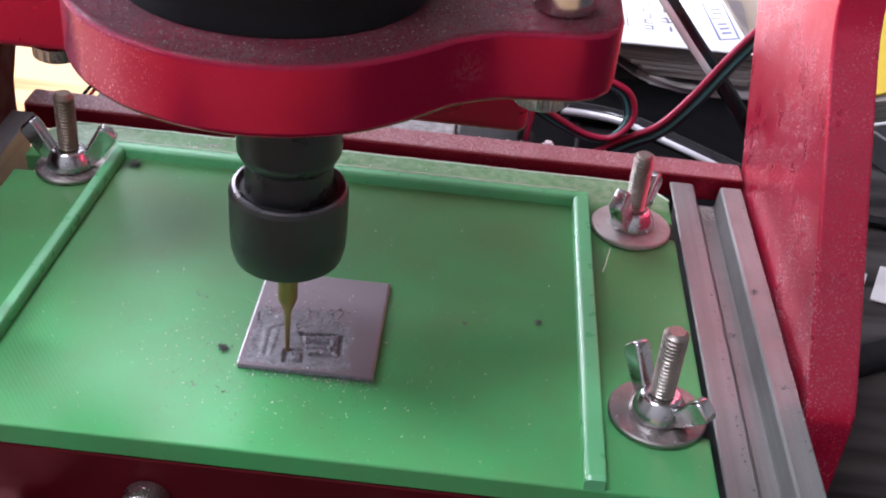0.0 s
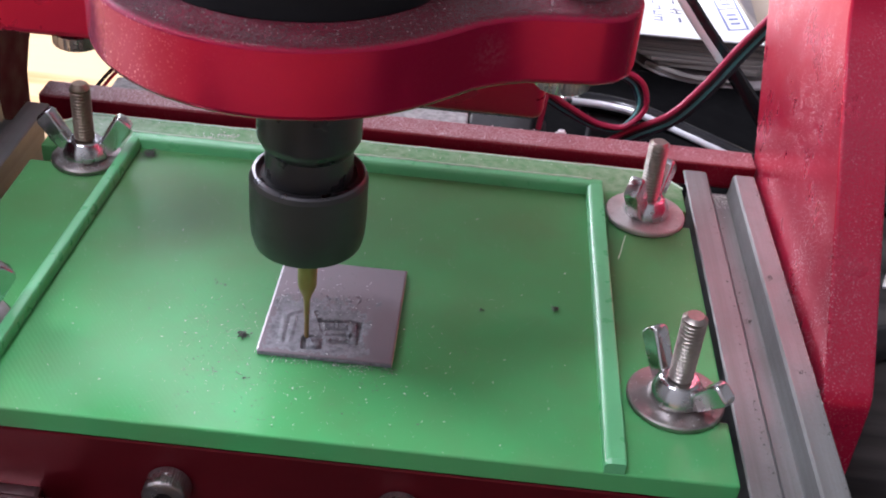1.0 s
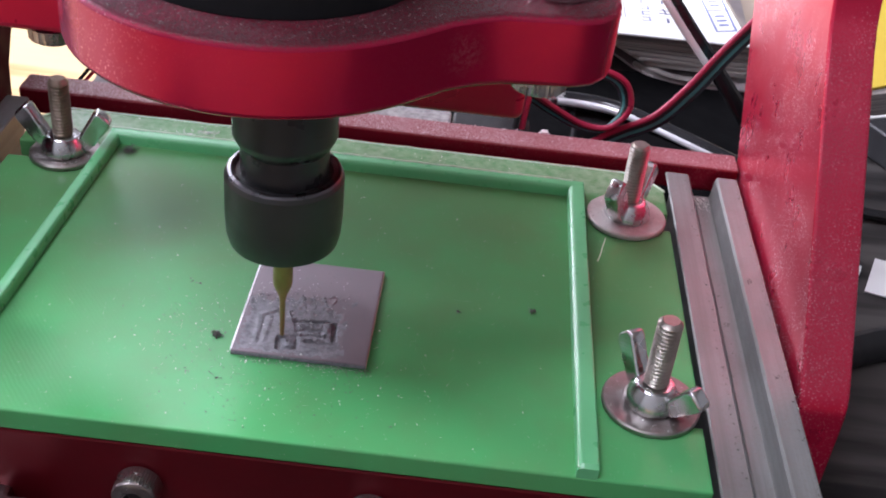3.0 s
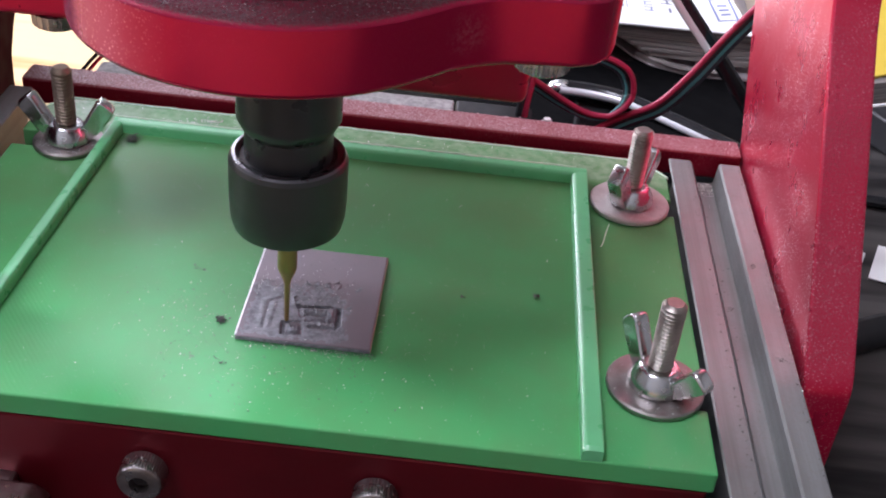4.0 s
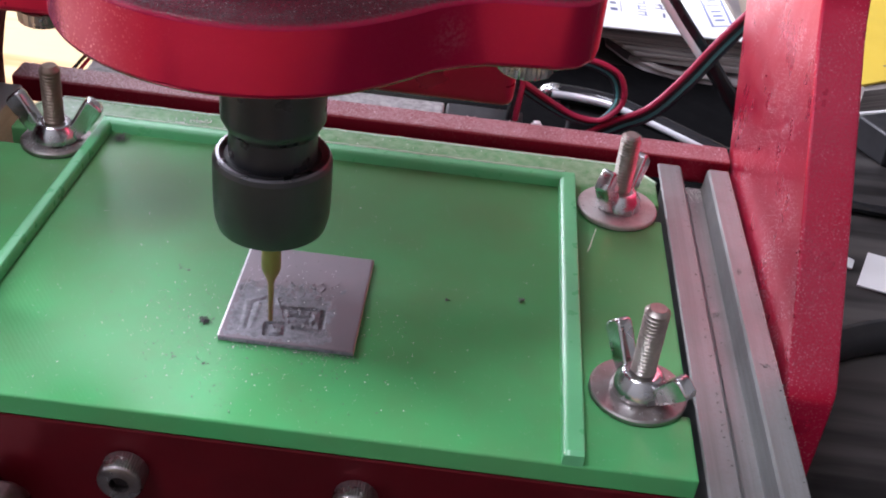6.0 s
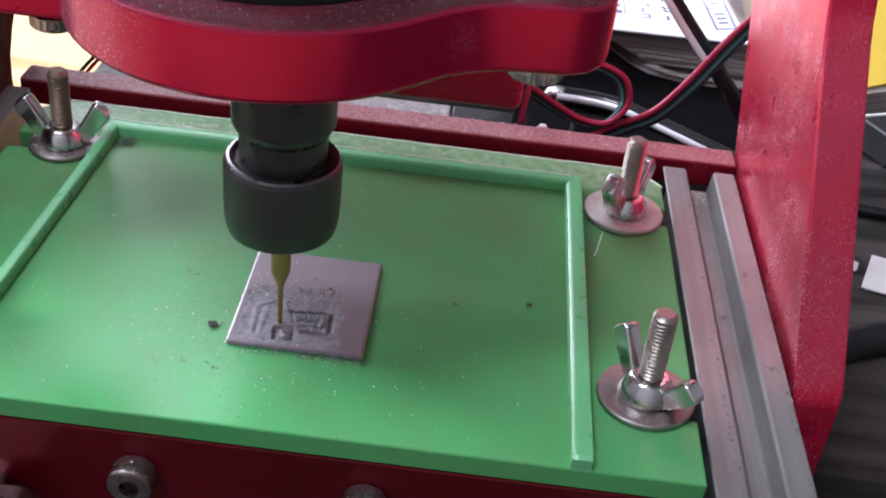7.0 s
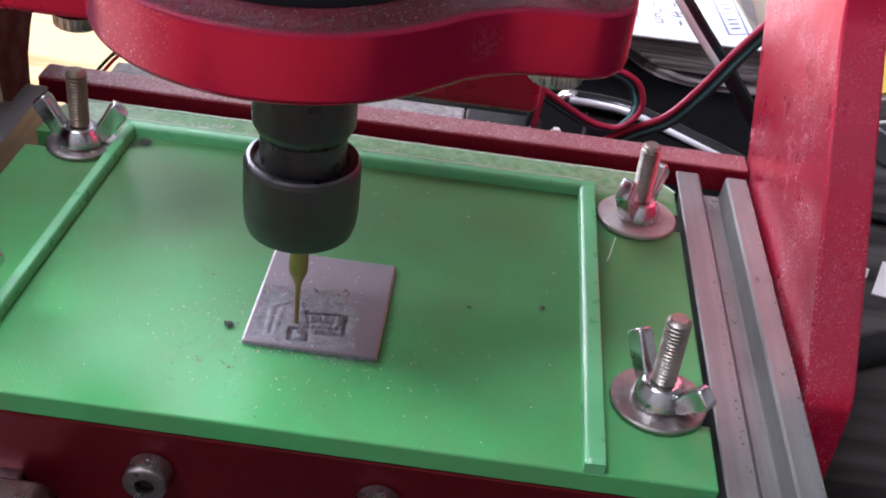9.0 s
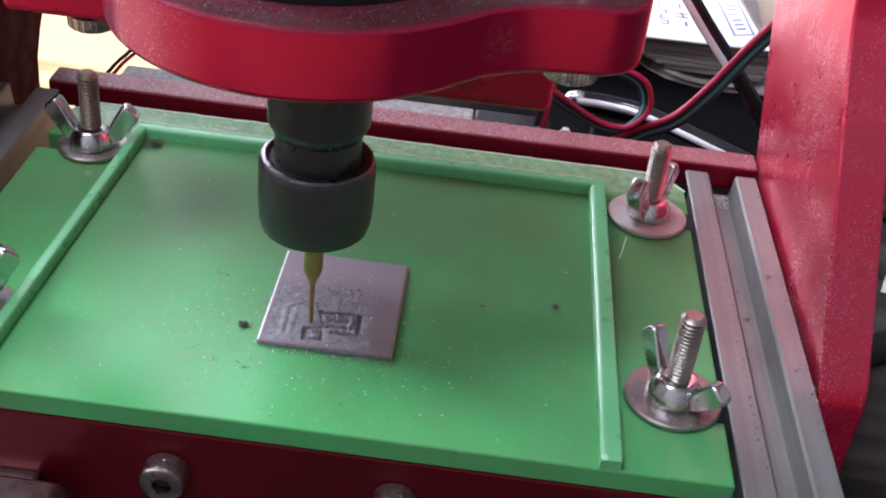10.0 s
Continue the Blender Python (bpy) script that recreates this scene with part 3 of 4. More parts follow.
def workpiece():
    skin = Mat("mauve_grey_metal_skin", (0.190, 0.160, 0.178), 0.44, 0.3)
    skin.tint(skin.ramp(skin.noise(140, 4), 0.35, 0.7, 0, 0.6), (0.225, 0.180, 0.202))
    skin.tint(skin.ramp(skin.noise(2400, 2), 0.62, 0.70, 0, 0.5), (0.20, 0.18, 0.19))
    skin.bump(skin.noise(2500, 2), 0.15, 0.0001)
    raw = Mat("milled_grey_metal", (0.25, 0.25, 0.27), 0.5, 0.1, 0.35)
    raw.tint(raw.ramp(raw.noise(900, 4, rough=0.7), 0.42, 0.66), (0.13, 0.13, 0.145))
    raw.bump(raw.noise(3000, 3), 0.2, 0.0002)
    edge = plain("tan_board_edge", (0.42, 0.27, 0.17), 0.6, 0, 0.3, 300)
    w = thing("metal_blank", "small mauve-grey blank with a rough milled pattern", "workpiece", (1.2, -9.2, 60.03))
    hx, hy = 10.95, 13.2
    bm = bmesh.new()
    box(bm, -hx + 0.05, hx - 0.05, -hy + 0.05, hy - 0.05, 0, 0.06)
    box(bm, hx - 0.04, hx + 0.05, -hy + 0.1, hy - 0.1, 0.0, 0.74)
    part("board_core", bm, edge, w, "tan edge of the blank")
    nx, ny = 190, 226
    gx, gy = np.linspace(-hx, hx, nx), np.linspace(-hy, hy, ny)
    px, py = np.meshgrid(gx, gy)
    rng = np.random.default_rng(7)
    fine, mid, wide = rough_field(px.shape, 110, rng), rough_field(px.shape, 42, rng), rough_field(px.shape, 12, rng)
    # the milled field with its ragged border
    border = 1.6 * wide + 0.7 * mid
    inside = np.minimum.reduce([6.6 - px + border * 0.7, px + 10.6 + border * 0.3, 1.6 - py + border * 1.4, py + 12.9 + border * 0.2])
    field = np.clip(inside / 1.3, 0, 1)
    h = -0.08 * field + field * (0.02 * fine + 0.035 * mid + 0.05 * wide)
    crumbs = np.clip((3.4 - np.abs(py - 3.6)) / 3.0, 0, 1) * np.clip((7.5 - np.abs(px + 0.5)) / 3, 0, 1)
    h += crumbs * np.clip(mid + fine - 0.85, 0, 1) * 0.40
    calm = np.clip((-4.2 - px) / 1.0, 0, 1) * field
    h = h * (1 - 0.7 * calm)
    lumps = np.clip(np.minimum.reduce([px + 1.2, 4.8 - px, py + 9.0, -3.9 - py]) / 0.6, 0, 1)
    h += lumps * (0.04 * fine + 0.08 * np.clip(mid, 0, 1) - 0.05)
    cuts = np.zeros_like(h)
    for x0, y0, x1, y1, width, deep, soft in (
            (-2.15, -3.9, 3.4, -3.2, 0.40, 0.62, 0.25), (4.55, -3.5, 4.9, -7.8, 0.55, 0.85, 0.25), (-0.7, -5.8, 2.8, -5.6, 0.50, 0.45, 0.35),
            (-1.9, -4.2, -1.2, -6.4, 0.35, 0.35, 0.3), (-0.3, -7.3, 3.4, -7.1, 0.35, 0.25, 0.3), (0.6, -8.9, 4.6, -8.9, 0.40, 0.30, 0.3),
            (-3.96, -8.6, -3.65, -11.1, 0.60, 0.95, 0.2), (-3.9, -8.3, -3.0, -8.2, 0.45, 0.7, 0.25), (-1.0, -8.3, -0.9, -10.7, 0.35, 0.45, 0.3),
            (-3.0, -8.2, -1.4, -7.9, 0.35, 0.40, 0.3), (-3.5, -11.3, -1.0, -10.9, 0.30, 0.30, 0.3), (-0.7, -10.1, 2.7, -11.3, 0.30, 0.07, 0.8),
            (-3.1, -1.7, -2.6, -2.8, 0.40, 0.45, 0.3), (-7.1, -3.4, -7.0, -10.0, 0.35, 0.06, 0.8), (-8.9, -3.2, -8.5, -10.2, 0.35, 0.05, 0.8),
            (-7.1, -3.4, -5.6, -2.1, 0.35, 0.06, 0.7), (-5.6, -3.6, -5.7, -9.4, 0.50, 0.06, 0.8)):
        cuts = np.maximum(cuts, deep * line_depth(px, py, x0, y0, x1, y1, width, soft))
    bumps = np.zeros_like(h)
    for x0, y0, x1, y1, width, tall in (
            (-8.0, -3.1, -7.6, -10.0, 0.40, 0.15), (-8.0, -3.1, -5.9, -1.6, 0.45, 0.17), (-6.4, -3.4, -6.4, -9.8, 0.40, 0.12), (-2.5, -9.2, -1.9, -10.1, 1.10, 0.45),
            (-3.2, -1.6, -2.6, -3.2, 0.50, 0.40), (3.3, -3.8, 3.3, -6.6, 0.50, 0.30), (-1.6, -4.6, 2.9, -4.35, 0.45, 0.26), (-0.4, -8.3, 4.2, -8.2, 0.70, 0.16)):
        bumps = np.maximum(bumps, tall * line_depth(px, py, x0, y0, x1, y1, width, 0.45))
    grit = rough_field(px.shape, 160, rng)
    busy = np.clip(np.minimum.reduce([px + 4.6, 6.4 - px, py + 11.6, 3.2 - py]) / 1.5, 0, 1)
    h += field * (0.012 + 0.02 * busy) * np.clip(grit + 0.4 * mid, -0.5, 1)
    # crumbs banked in an arc over the pattern
    arc = np.maximum.reduce([line_depth(px, py, -10.6, -0.5, -8.6, 2.4, 0.6, 1.2), line_depth(px, py, -8.6, 2.4, -5.8, 0.9, 0.6, 1.2), line_depth(px, py, -2.4, 2.2, 3.6, 3.0, 0.8, 1.6)])
    h += arc * np.clip(grit + mid - 0.3, 0, 1) * 0.16
    h = np.maximum(h + bumps * (0.75 + 0.35 * fine) - 0.95 * cuts * (0.85 + 0.4 * mid), -0.72)
    rim = np.minimum.reduce([px + hx, hx - px, py + hy, hy - py])
    h = h - 0.12 * np.clip((0.22 - rim) / 0.22, 0, 1)
    top = 0.80
    verts = np.stack([px, py, top + h], -1).reshape(-1, 3) * MM
    # a skirt carries the skin down over the core's edge
    loop = [j for j in range(nx)] + [i * nx + nx - 1 for i in range(1, ny)] + [(ny - 1) * nx + j for j in range(nx - 2, -1, -1)] + [i * nx for i in range(ny - 2, 0, -1)]
    low = verts[loop].copy()
    low[:, 2] = 0.04 * MM
    ids = np.arange(nx * ny).reshape(ny, nx)
    quads = np.stack([ids[:-1, :-1], ids[:-1, 1:], ids[1:, 1:], ids[1:, :-1]], -1).reshape(-1, 4)
    base = nx * ny
    n = len(loop)
    skirt = [(loop[k], base + k, base + (k + 1) % n, loop[(k + 1) % n]) for k in range(n)]
    data = bpy.data.meshes.new("metal_skin")
    data.from_pydata(np.vstack([verts, low]).tolist(), [], quads.tolist() + skirt)
    data.materials.append(skin.mat)
    data.materials.append(raw.mat)
    mask = ((field + 0.35 * fine + 0.45 * mid > 0.42) & (field > 0.02) | (cuts > 0.12)).reshape(ny, nx)[:-1, :-1].reshape(-1)
    hem = np.zeros(n, np.int32)
    hem[:nx] = 1
    hem[nx + ny + nx - 3:] = 1
    index = np.concatenate([mask.astype(np.int32), hem])
    data.polygons.foreach_set("material_index", index)
    data.polygons.foreach_set("use_smooth", np.ones(len(index), bool))
    data.update()
    ob = new("metal_skin", data)
    ob.parent = w
    tagged(ob, "milled metal skin of the blank")
    bm = bmesh.new()
    rng2 = random.Random(3)
    for i in range(90):           # burr along the sawn edge
        yy = -hy + 0.3 + i * (2 * hy - 0.6) / 90
        box(bm, -hx - 0.10 - rng2.uniform(0, 0.1), -hx + 0.12, yy, yy + 0.31, 0.55, 0.80 + rng2.uniform(0.02, 0.14))
    part("burr", bm, plain("bright_torn_metal", (0.85, 0.86, 0.88), 0.3, 0.4, 0.2, 900, 0), w, "bright burr along the sawn edge")
    CARRIED.append(w)


workpiece()


# ---- chips and dust ----
CHIP_PALE = plain("pale_swarf", (0.88, 0.90, 0.84), 0.35, 0, 0.2, 900, 0)
BAR_DUST = plain("pink_dust", (0.78, 0.62, 0.65), 0.6, 0, 0.4, 900, 0)
LID_DUST = plain("grey_dust", (0.20, 0.155, 0.155), 0.7, 0, 0.5, 900, 0)
CHIP_DARK = plain("dark_swarf", (0.15, 0.15, 0.14), 0.5, 0.3, 0.4, 900, 0)


def crumb(bm, x, y, z, size, rng):
    """One ragged flake resting on z."""
    pts = []
    for k in range(6):
        v = Vector((rng.uniform(-1, 1), rng.uniform(-1, 1), rng.uniform(0, 0.9)))
        pts.append(bm.verts.new(((x + v.x * size) * MM, (y + v.y * size) * MM, (z + v.z * size) * MM)))
    for i, j, k in ((0, 1, 2), (0, 2, 3), (0, 3, 4), (1, 2, 5), (2, 3, 5), (3, 4, 5)):
        bm.faces.new((pts[i], pts[j], pts[k]))


def chips():
    rng = random.Random(11)
    pale, dark = bmesh.new(), bmesh.new()
    for i in range(420):
        x, y = rng.uniform(-44, 44), rng.uniform(-39, 37)
        crumb(pale if rng.random() < 0.6 else dark, x, y, 0, rng.choice((0.05, 0.06, 0.08, 0.13)), rng)
    for i in range(1100):         # thrown round the blank
        a, d = rng.uniform(0, 2 * math.pi), abs(rng.gauss(0, 1))
        x, y = -2 + math.cos(a) * (11 + 9 * d), -19 + math.sin(a) * (7 + 7 * d)
        if -9.9 < x < 12.3 and -22.5 < y < 4.2 or not (-44 < x < 45 and -39.5 < y < 36):
            continue
        crumb(dark if rng.random() < 0.62 else pale, x, y, 0, rng.choice((0.05, 0.07, 0.10, 0.16)), rng)
    for i in range(520):          # banked along the blank's front edge
        x = rng.uniform(-8, 13)
        crumb(dark if rng.random() < 0.75 else pale, x, -22.5 - abs(rng.gauss(0, 0.75)), 0, rng.choice((0.07, 0.10, 0.15)), rng)
    for bx, by in ((58.0, -22.9), (57.3, 32.4), (-55.3, 32.0)):      # on the washers
        for i in range(260 if bx < 0 else 90):
            a, d = rng.uniform(0, 2 * math.pi), rng.uniform(4.6, 6.5 if bx < 0 else 7.4)
            crumb(dark if rng.random() < 0.55 else pale, bx + d * math.cos(a), by + d * math.sin(a), 1.18, rng.choice((0.08, 0.11, 0.16)), rng)
    for i in range(80):           # pale crumbs that paint a glint on the blank's torn edge
        yy = rng.uniform(-22.3, 3.8)
        crumb(pale, -9.72 + rng.gauss(0, 0.06), yy, 0.66, rng.choice((0.09, 0.13, 0.18)) * (1.5 if yy < -20.5 else 1.0), rng)
    for i in range(190):          # on the blank
        x, y = rng.uniform(-8.5, 8), rng.gauss(-8, 5.0)
        crumb(dark if rng.random() < 0.45 else pale, x, y, 0.8, rng.choice((0.08, 0.12, 0.16)), rng)
    for x0, y0, x1, y1, n in ((-9.4, -9.7, -7.4, -6.8, 70), (-7.4, -6.8, -4.6, -8.3, 60), (-1.2, -7.0, 4.8, -6.2, 110), (-1.0, -13, 5.8, -12.4, 60)):
        for i in range(n):        # banked round the milled pattern
            k = rng.random()
            crumb(dark if rng.random() < 0.8 else pale, x0 + (x1 - x0) * k + rng.gauss(0, 0.5), y0 + (y1 - y0) * k + rng.gauss(0, 0.5), 0.78, rng.choice((0.07, 0.10, 0.14)), rng)
    for sx in (-19.6, 15.9, 51.4):           # settled on the front screws
        for i in range(70):
            d = rng.uniform(-2.9, 2.9)
            crumb(pale if rng.random() < 0.08 else dark, sx + d, rng.uniform(-44.4, -41.2), -11.85 + math.sqrt(3.55 ** 2 - d * d), rng.choice((0.10, 0.14, 0.18)), rng)
    for cx, cy, n, r in ((-13.0, -18.2, 80, 0.8), (-43.6, 36.2, 150, 1.2), (39.0, -1.8, 26, 0.45), (-16, -28, 6, 0.9), (26, -4.4, 5, 0.2), (-20, -5, 6, 0.9), (-11, -28.5, 7, 0.9)):
        for i in range(n):
            d = rng.gauss(0, 0.5)
            crumb(dark, cx + rng.gauss(0, r * 0.6), cy + rng.gauss(0, r * 0.5), max(0, rng.gauss(0.3, 0.3) * r), 0.25, rng)
    for i in range(260):          # on the rear strip and the rear rim
        x = rng.uniform(-58, 50)
        crumb(pale, x, rng.choice((rng.uniform(41.5, 50.5), rng.gauss(50.6, 0.25))), 0, rng.choice((0.08, 0.12, 0.2)), rng)
    for cx, cy in ((-34, 45.5), (-31, 47.0), (-29, 47.4), (22, 41.8), (30, 42), (33, 42.2), (40, 41.5)):
        for i in range(22):
            crumb(pale, cx + rng.gauss(0, 1.2), cy + rng.gauss(0, 0.35), 0, 0.28, rng)
    for bmx, name, mat, label in ((pale, "pale_chips", CHIP_PALE, "pale plastic chips scattered over the green board"), (dark, "dark_chips", CHIP_DARK, "dark metal swarf scattered round the blank")):
        CARRIED.append(single(name, bmx, mat, label, "swarf", (0, 0, 60.02), kind="stuff"))
    bm = bmesh.new()
    for i in range(170):          # lying in the rail groove and along its edges
        x = rng.choice((rng.uniform(73.2, 77), rng.gauss(81.5, 0.15), rng.gauss(70.8, 0.2)))
        crumb(bm, x, rng.uniform(-60, 50), 61.0 if x > 79 or x < 71.6 else 56.0, rng.choice((0.1, 0.16, 0.25)), rng)
    for cx, cy, z in ((75.3, 6.5, 56), (79.9, -13, 61), (79.0, 14, 61), (73.6, 40, 56)):
        for i in range(14):
            crumb(bm, cx + rng.gauss(0, 0.35), cy + rng.gauss(0, 0.35), z, 0.22, rng)
    edge = bmesh.new()
    for i in range(300):
        crumb(edge, 82.0 + rng.gauss(0, 0.12), rng.uniform(-22, 50), 60.9, rng.choice((0.07, 0.10, 0.15)), rng)
    for i in range(380):
        crumb(edge, rng.uniform(73.2, 77), 51.4 - abs(rng.gauss(0, 2.8)), 56, rng.choice((0.06, 0.10, 0.15)), rng)
    bar = bmesh.new()
    for i in range(1100):         # heaped on the rear bar, thickest at one end
        x = -72 + 153 * rng.random() ** 1.5
        crumb(bar, x, rng.uniform(54.3, 60.8), 61.95, rng.choice((0.09, 0.13, 0.18, 0.26)), rng)
    tagged(part("dust_layer", bar, BAR_DUST, CROSS_BAR, "loose pale pink dust"), kind="stuff")
    lid = bmesh.new()
    while len(lid.verts) < 6 * 900:          # lying on the clamp plate round the motor
        x, y = rng.uniform(-31, 41), rng.uniform(-44, -12)
        if math.hypot(x + 4.0, y + 17.2) < 27 and math.hypot(x + 4.2, y + 17.6) > 21.2 or 21 < x < 41 and -25 < y and math.hypot(x - 34, y + 18.8) > 4.3:
            crumb(lid, x, y, 125.25, rng.choice((0.08, 0.12, 0.17)), rng)
    tagged(part("dust_layer", lid, LID_DUST, HEAD[0], "loose grey dust"), kind="stuff")
    single("pale_rail_dust", edge, CHIP_PALE, "pale dust heaped along the rail edge", "swarf", kind="stuff")
    single("rail_swarf", bm, CHIP_DARK, "dark swarf lying along the aluminium rail", "swarf", kind="stuff")


chips()


# ---- behind the machine ----
PAPER = plain("white_paper", (0.78, 0.78, 0.77), 0.7, 0, 0.05, 40, 0)
PAGES = Mat("grey_page_edges", (0.30, 0.27, 0.25), 0.8)
PAGES.tint(PAGES.ramp(PAGES.noise(1.0, 4, PAGES.scaled(20, 20, 2600)), 0.4, 0.6), (0.17, 0.15, 0.14))
PAGES = PAGES.mat
INK = plain("blue_grey_ink", (0.12, 0.13, 0.22), 0.7, 0, 0.1, 200, 0)
STAMP = plain("pale_blue_ink", (0.17, 0.21, 0.42), 0.7, 0, 0.15, 200, 0)
CARD = plain("beige_card", (0.52, 0.42, 0.33), 0.75, 0, 0.1, 30, 0)
YELLOW = plain("yellow_card", (0.70, 0.50, 0.06), 0.5, 0, 0.1, 30, 0)
BLACK_GLOSS = plain("glossy_black_plastic", (0.015, 0.015, 0.017), 0.16, 0, 0.2, 90, 0)
BLACK_MATT = plain("matt_black_plastic", (0.02, 0.02, 0.022), 0.5, 0, 0.3, 90, 0.1)
TUBE_HIGHLIGHT = plain("chromed_tube", (0.86, 0.87, 0.90), 0.22, 0.35, 0.15, 120, 0)
WHITE_PLASTIC = plain("white_plastic", (0.75, 0.75, 0.74), 0.35, 0, 0.05, 90, 0)


def slab_on(name, corners, z0, z1, mat, parent, label=""):
    bm = bmesh.new()
    prism(bm, corners, z0, z1)
    bevel(bm, 0.15, 1)
    return part(name, bm, mat, parent, label)


def booklets():
    b = thing("booklet_stack", "stack of printed white booklets with worn grey page edges", "booklets", (0, 0, 0))
    slab_on("top_sheet", [(18, 160), (106.2, 162.4), (96.5, 250), (10, 246)], 44.4, 45.0, PAPER, b, "printed white cover sheet")
    # the pages below lie unevenly, each bundle a little off the next
    rng = random.Random(21)
    z = 44.3
    for x0, thick in ((24, 1.5), (27, 1.1), (25, 1.7), (67, 1.2), (70, 1.6), (73.5, 1.3), (76, 1.8)):
        j, k = rng.uniform(-0.7, 0.7), rng.uniform(-0.8, 0.8)
        slab_on("page_slab", [(x0, 164 + j), (x0 + 30, 163.6 + k), (107.5 + j, 164.6 + j), (99 + k, 250), (18 + j, 247)], z - thick, z - 0.12, PAGES, b)
        z -= thick
    # curled cover of the lowest booklet
    bm = bmesh.new()
    outline = [(66, 178), (72, 168), (77, 163), (86, 159.5), (96, 158.5), (112, 160), (116, 240), (66, 240)]
    prism(bm, outline, DESK + 1.2, DESK + 2.0)
    bevel(bm, 0.2, 1)
    part("lower_cover", bm, plain("grey_cover_card", (0.36, 0.32, 0.32), 0.7, 0, 0.2, 60, 0), b, "curled greyish lower cover")
    bm = bmesh.new()
    tube(bm, smooth_path([(73, 168, 33), (79, 163, 32.6), (88, 160.5, 32), (97, 160, 31.6)]), 1.1, 0.8)
    part("curled_lip", bm, PAGES, b)
    # print as plain bars
    for x, y, wx, wy, ink in ((66.2, 175.6, 2.3, 2.2, INK), (66.0, 180.6, 2.1, 1.9, INK), (65.8, 189.5, 2.2, 2.4, INK), (68.4, 185.0, 0.25, 22.0, INK),
                              (81.7, 174.9, 0.75, 3.6, INK), (80.9, 189.4, 0.75, 3.6, INK)):
        slab_on("print_bar", [(x - wx / 2, y - wy / 2), (x + wx / 2, y - wy / 2), (x + wx / 2, y + wy / 2), (x - wx / 2, y + wy / 2)], 45.0, 45.04, ink, b)
    # lines of print, each sign a few strokes
    for x, y, w, h, ink, strokes in [(81.2, 182.0, 3.6, 4.4, INK, ((-0.5, 0.2, 0.5, 0.2), (0.1, -0.5, -0.1, 0.5), (-0.5, -0.4, 0.4, -0.4)))] + [
            (75.0 + 0.05 * k, 174.6 + 4.6 * k, 2.4, 3.2, STAMP, ((-0.5, -0.4, 0.5, -0.4), (-0.5, 0.4, 0.5, 0.4), (0.4 * (-1) ** k, -0.4, 0.4 * (-1) ** k, 0.4))) for k in range(5)]:
        for x0, y0, x1, y1 in strokes:
            u, v = Vector((x + x0 * w, y + y0 * h)), Vector((x + x1 * w, y + y1 * h))
            d = (v - u).normalized() * 0.24
            nrm = Vector((-d.y, d.x)) * (1.4 if ink is INK else 1.0)
            slab_on("print_bar", [tuple(u - d - nrm), tuple(v + d - nrm), tuple(v + d + nrm), tuple(u - d + nrm)], 45.0, 45.04, ink, b)
    # stamped frame
    p, q, r, t = Vector((94.2, 199.5)), Vector((101.0, 202.0)), Vector((102.6, 173.2)), Vector((96.4, 170.8))
    for u, v in ((p, q), (q, r), (r, t), (t, p), ((p + t) / 2 + Vector((0.2, 2)), (q + r) / 2 + Vector((0, 2)))):
        d = (v - u).normalized() * 0.35
        nrm = Vector((-d.y, d.x))
        slab_on("print_bar", [tuple(u - d - nrm), tuple(v + d - nrm), tuple(v + d + nrm), tuple(u - d + nrm)], 45.0, 45.05, STAMP, b)
    for k in (0.18, 0.3, 0.6, 0.72, 0.84):
        c0, c1 = p.lerp(t, k), q.lerp(r, k)
        u, v = c0.lerp(c1, 0.25), c0.lerp(c1, 0.75)
        slab_on("print_bar", [(u.x, u.y - 0.7), (v.x, v.y - 0.7), (v.x, v.y + 0.7), (u.x, u.y + 0.7)], 45.0, 45.03, STAMP, b)
    # a rolled-over page below the stack
    bm = bmesh.new()
    tube(bm, smooth_path([(77, 165, 33.6), (83, 161.5, 33.2), (90, 159.6, 33.3), (97, 159.8, 33.4), (103, 161, 33.2)]), 0.35, 1.6, 8)
    part("curled_page", bm, PAGES, b)
    c = thing("card_sheet", "beige card lying beside the booklets", "card")
    slab_on("sheet", [(112, 163), (141, 168), (138, 256), (109, 256)], DESK + 0.1, DESK + 1.2, CARD, c)


booklets()


def ribbon_cable(name, points, side, label):
    """Four flat-laid wires: red, black, teal and blue-black."""
    c = thing(name, label, "cable")
    colours = (("red_wire", (0.42, 0.02, 0.07)), ("black_wire", (0.02, 0.022, 0.025)), ("teal_wire", (0.10, 0.42, 0.42)), ("dark_wire", (0.03, 0.035, 0.05)))
    path = smooth_path(points, 14)
    axis = Vector(side)
    for k, (wire, col) in enumerate(colours):
        mat = bpy.data.materials.get(wire) or plain(wire, col, 0.42, 0, 0.15, 200, 0)
        run = []
        for i, p in enumerate(path):
            d = (path[min(i + 1, len(path) - 1)] - path[max(i - 1, 0)]).normalized()
            across = (axis - d * axis.dot(d)).normalized()
            run.append(p + across * (1.5 - k) * 1.35)
        bm = bmesh.new()
        tube(bm, run, 0.72, n=8)
        part(wire, bm, mat, c)
    return c


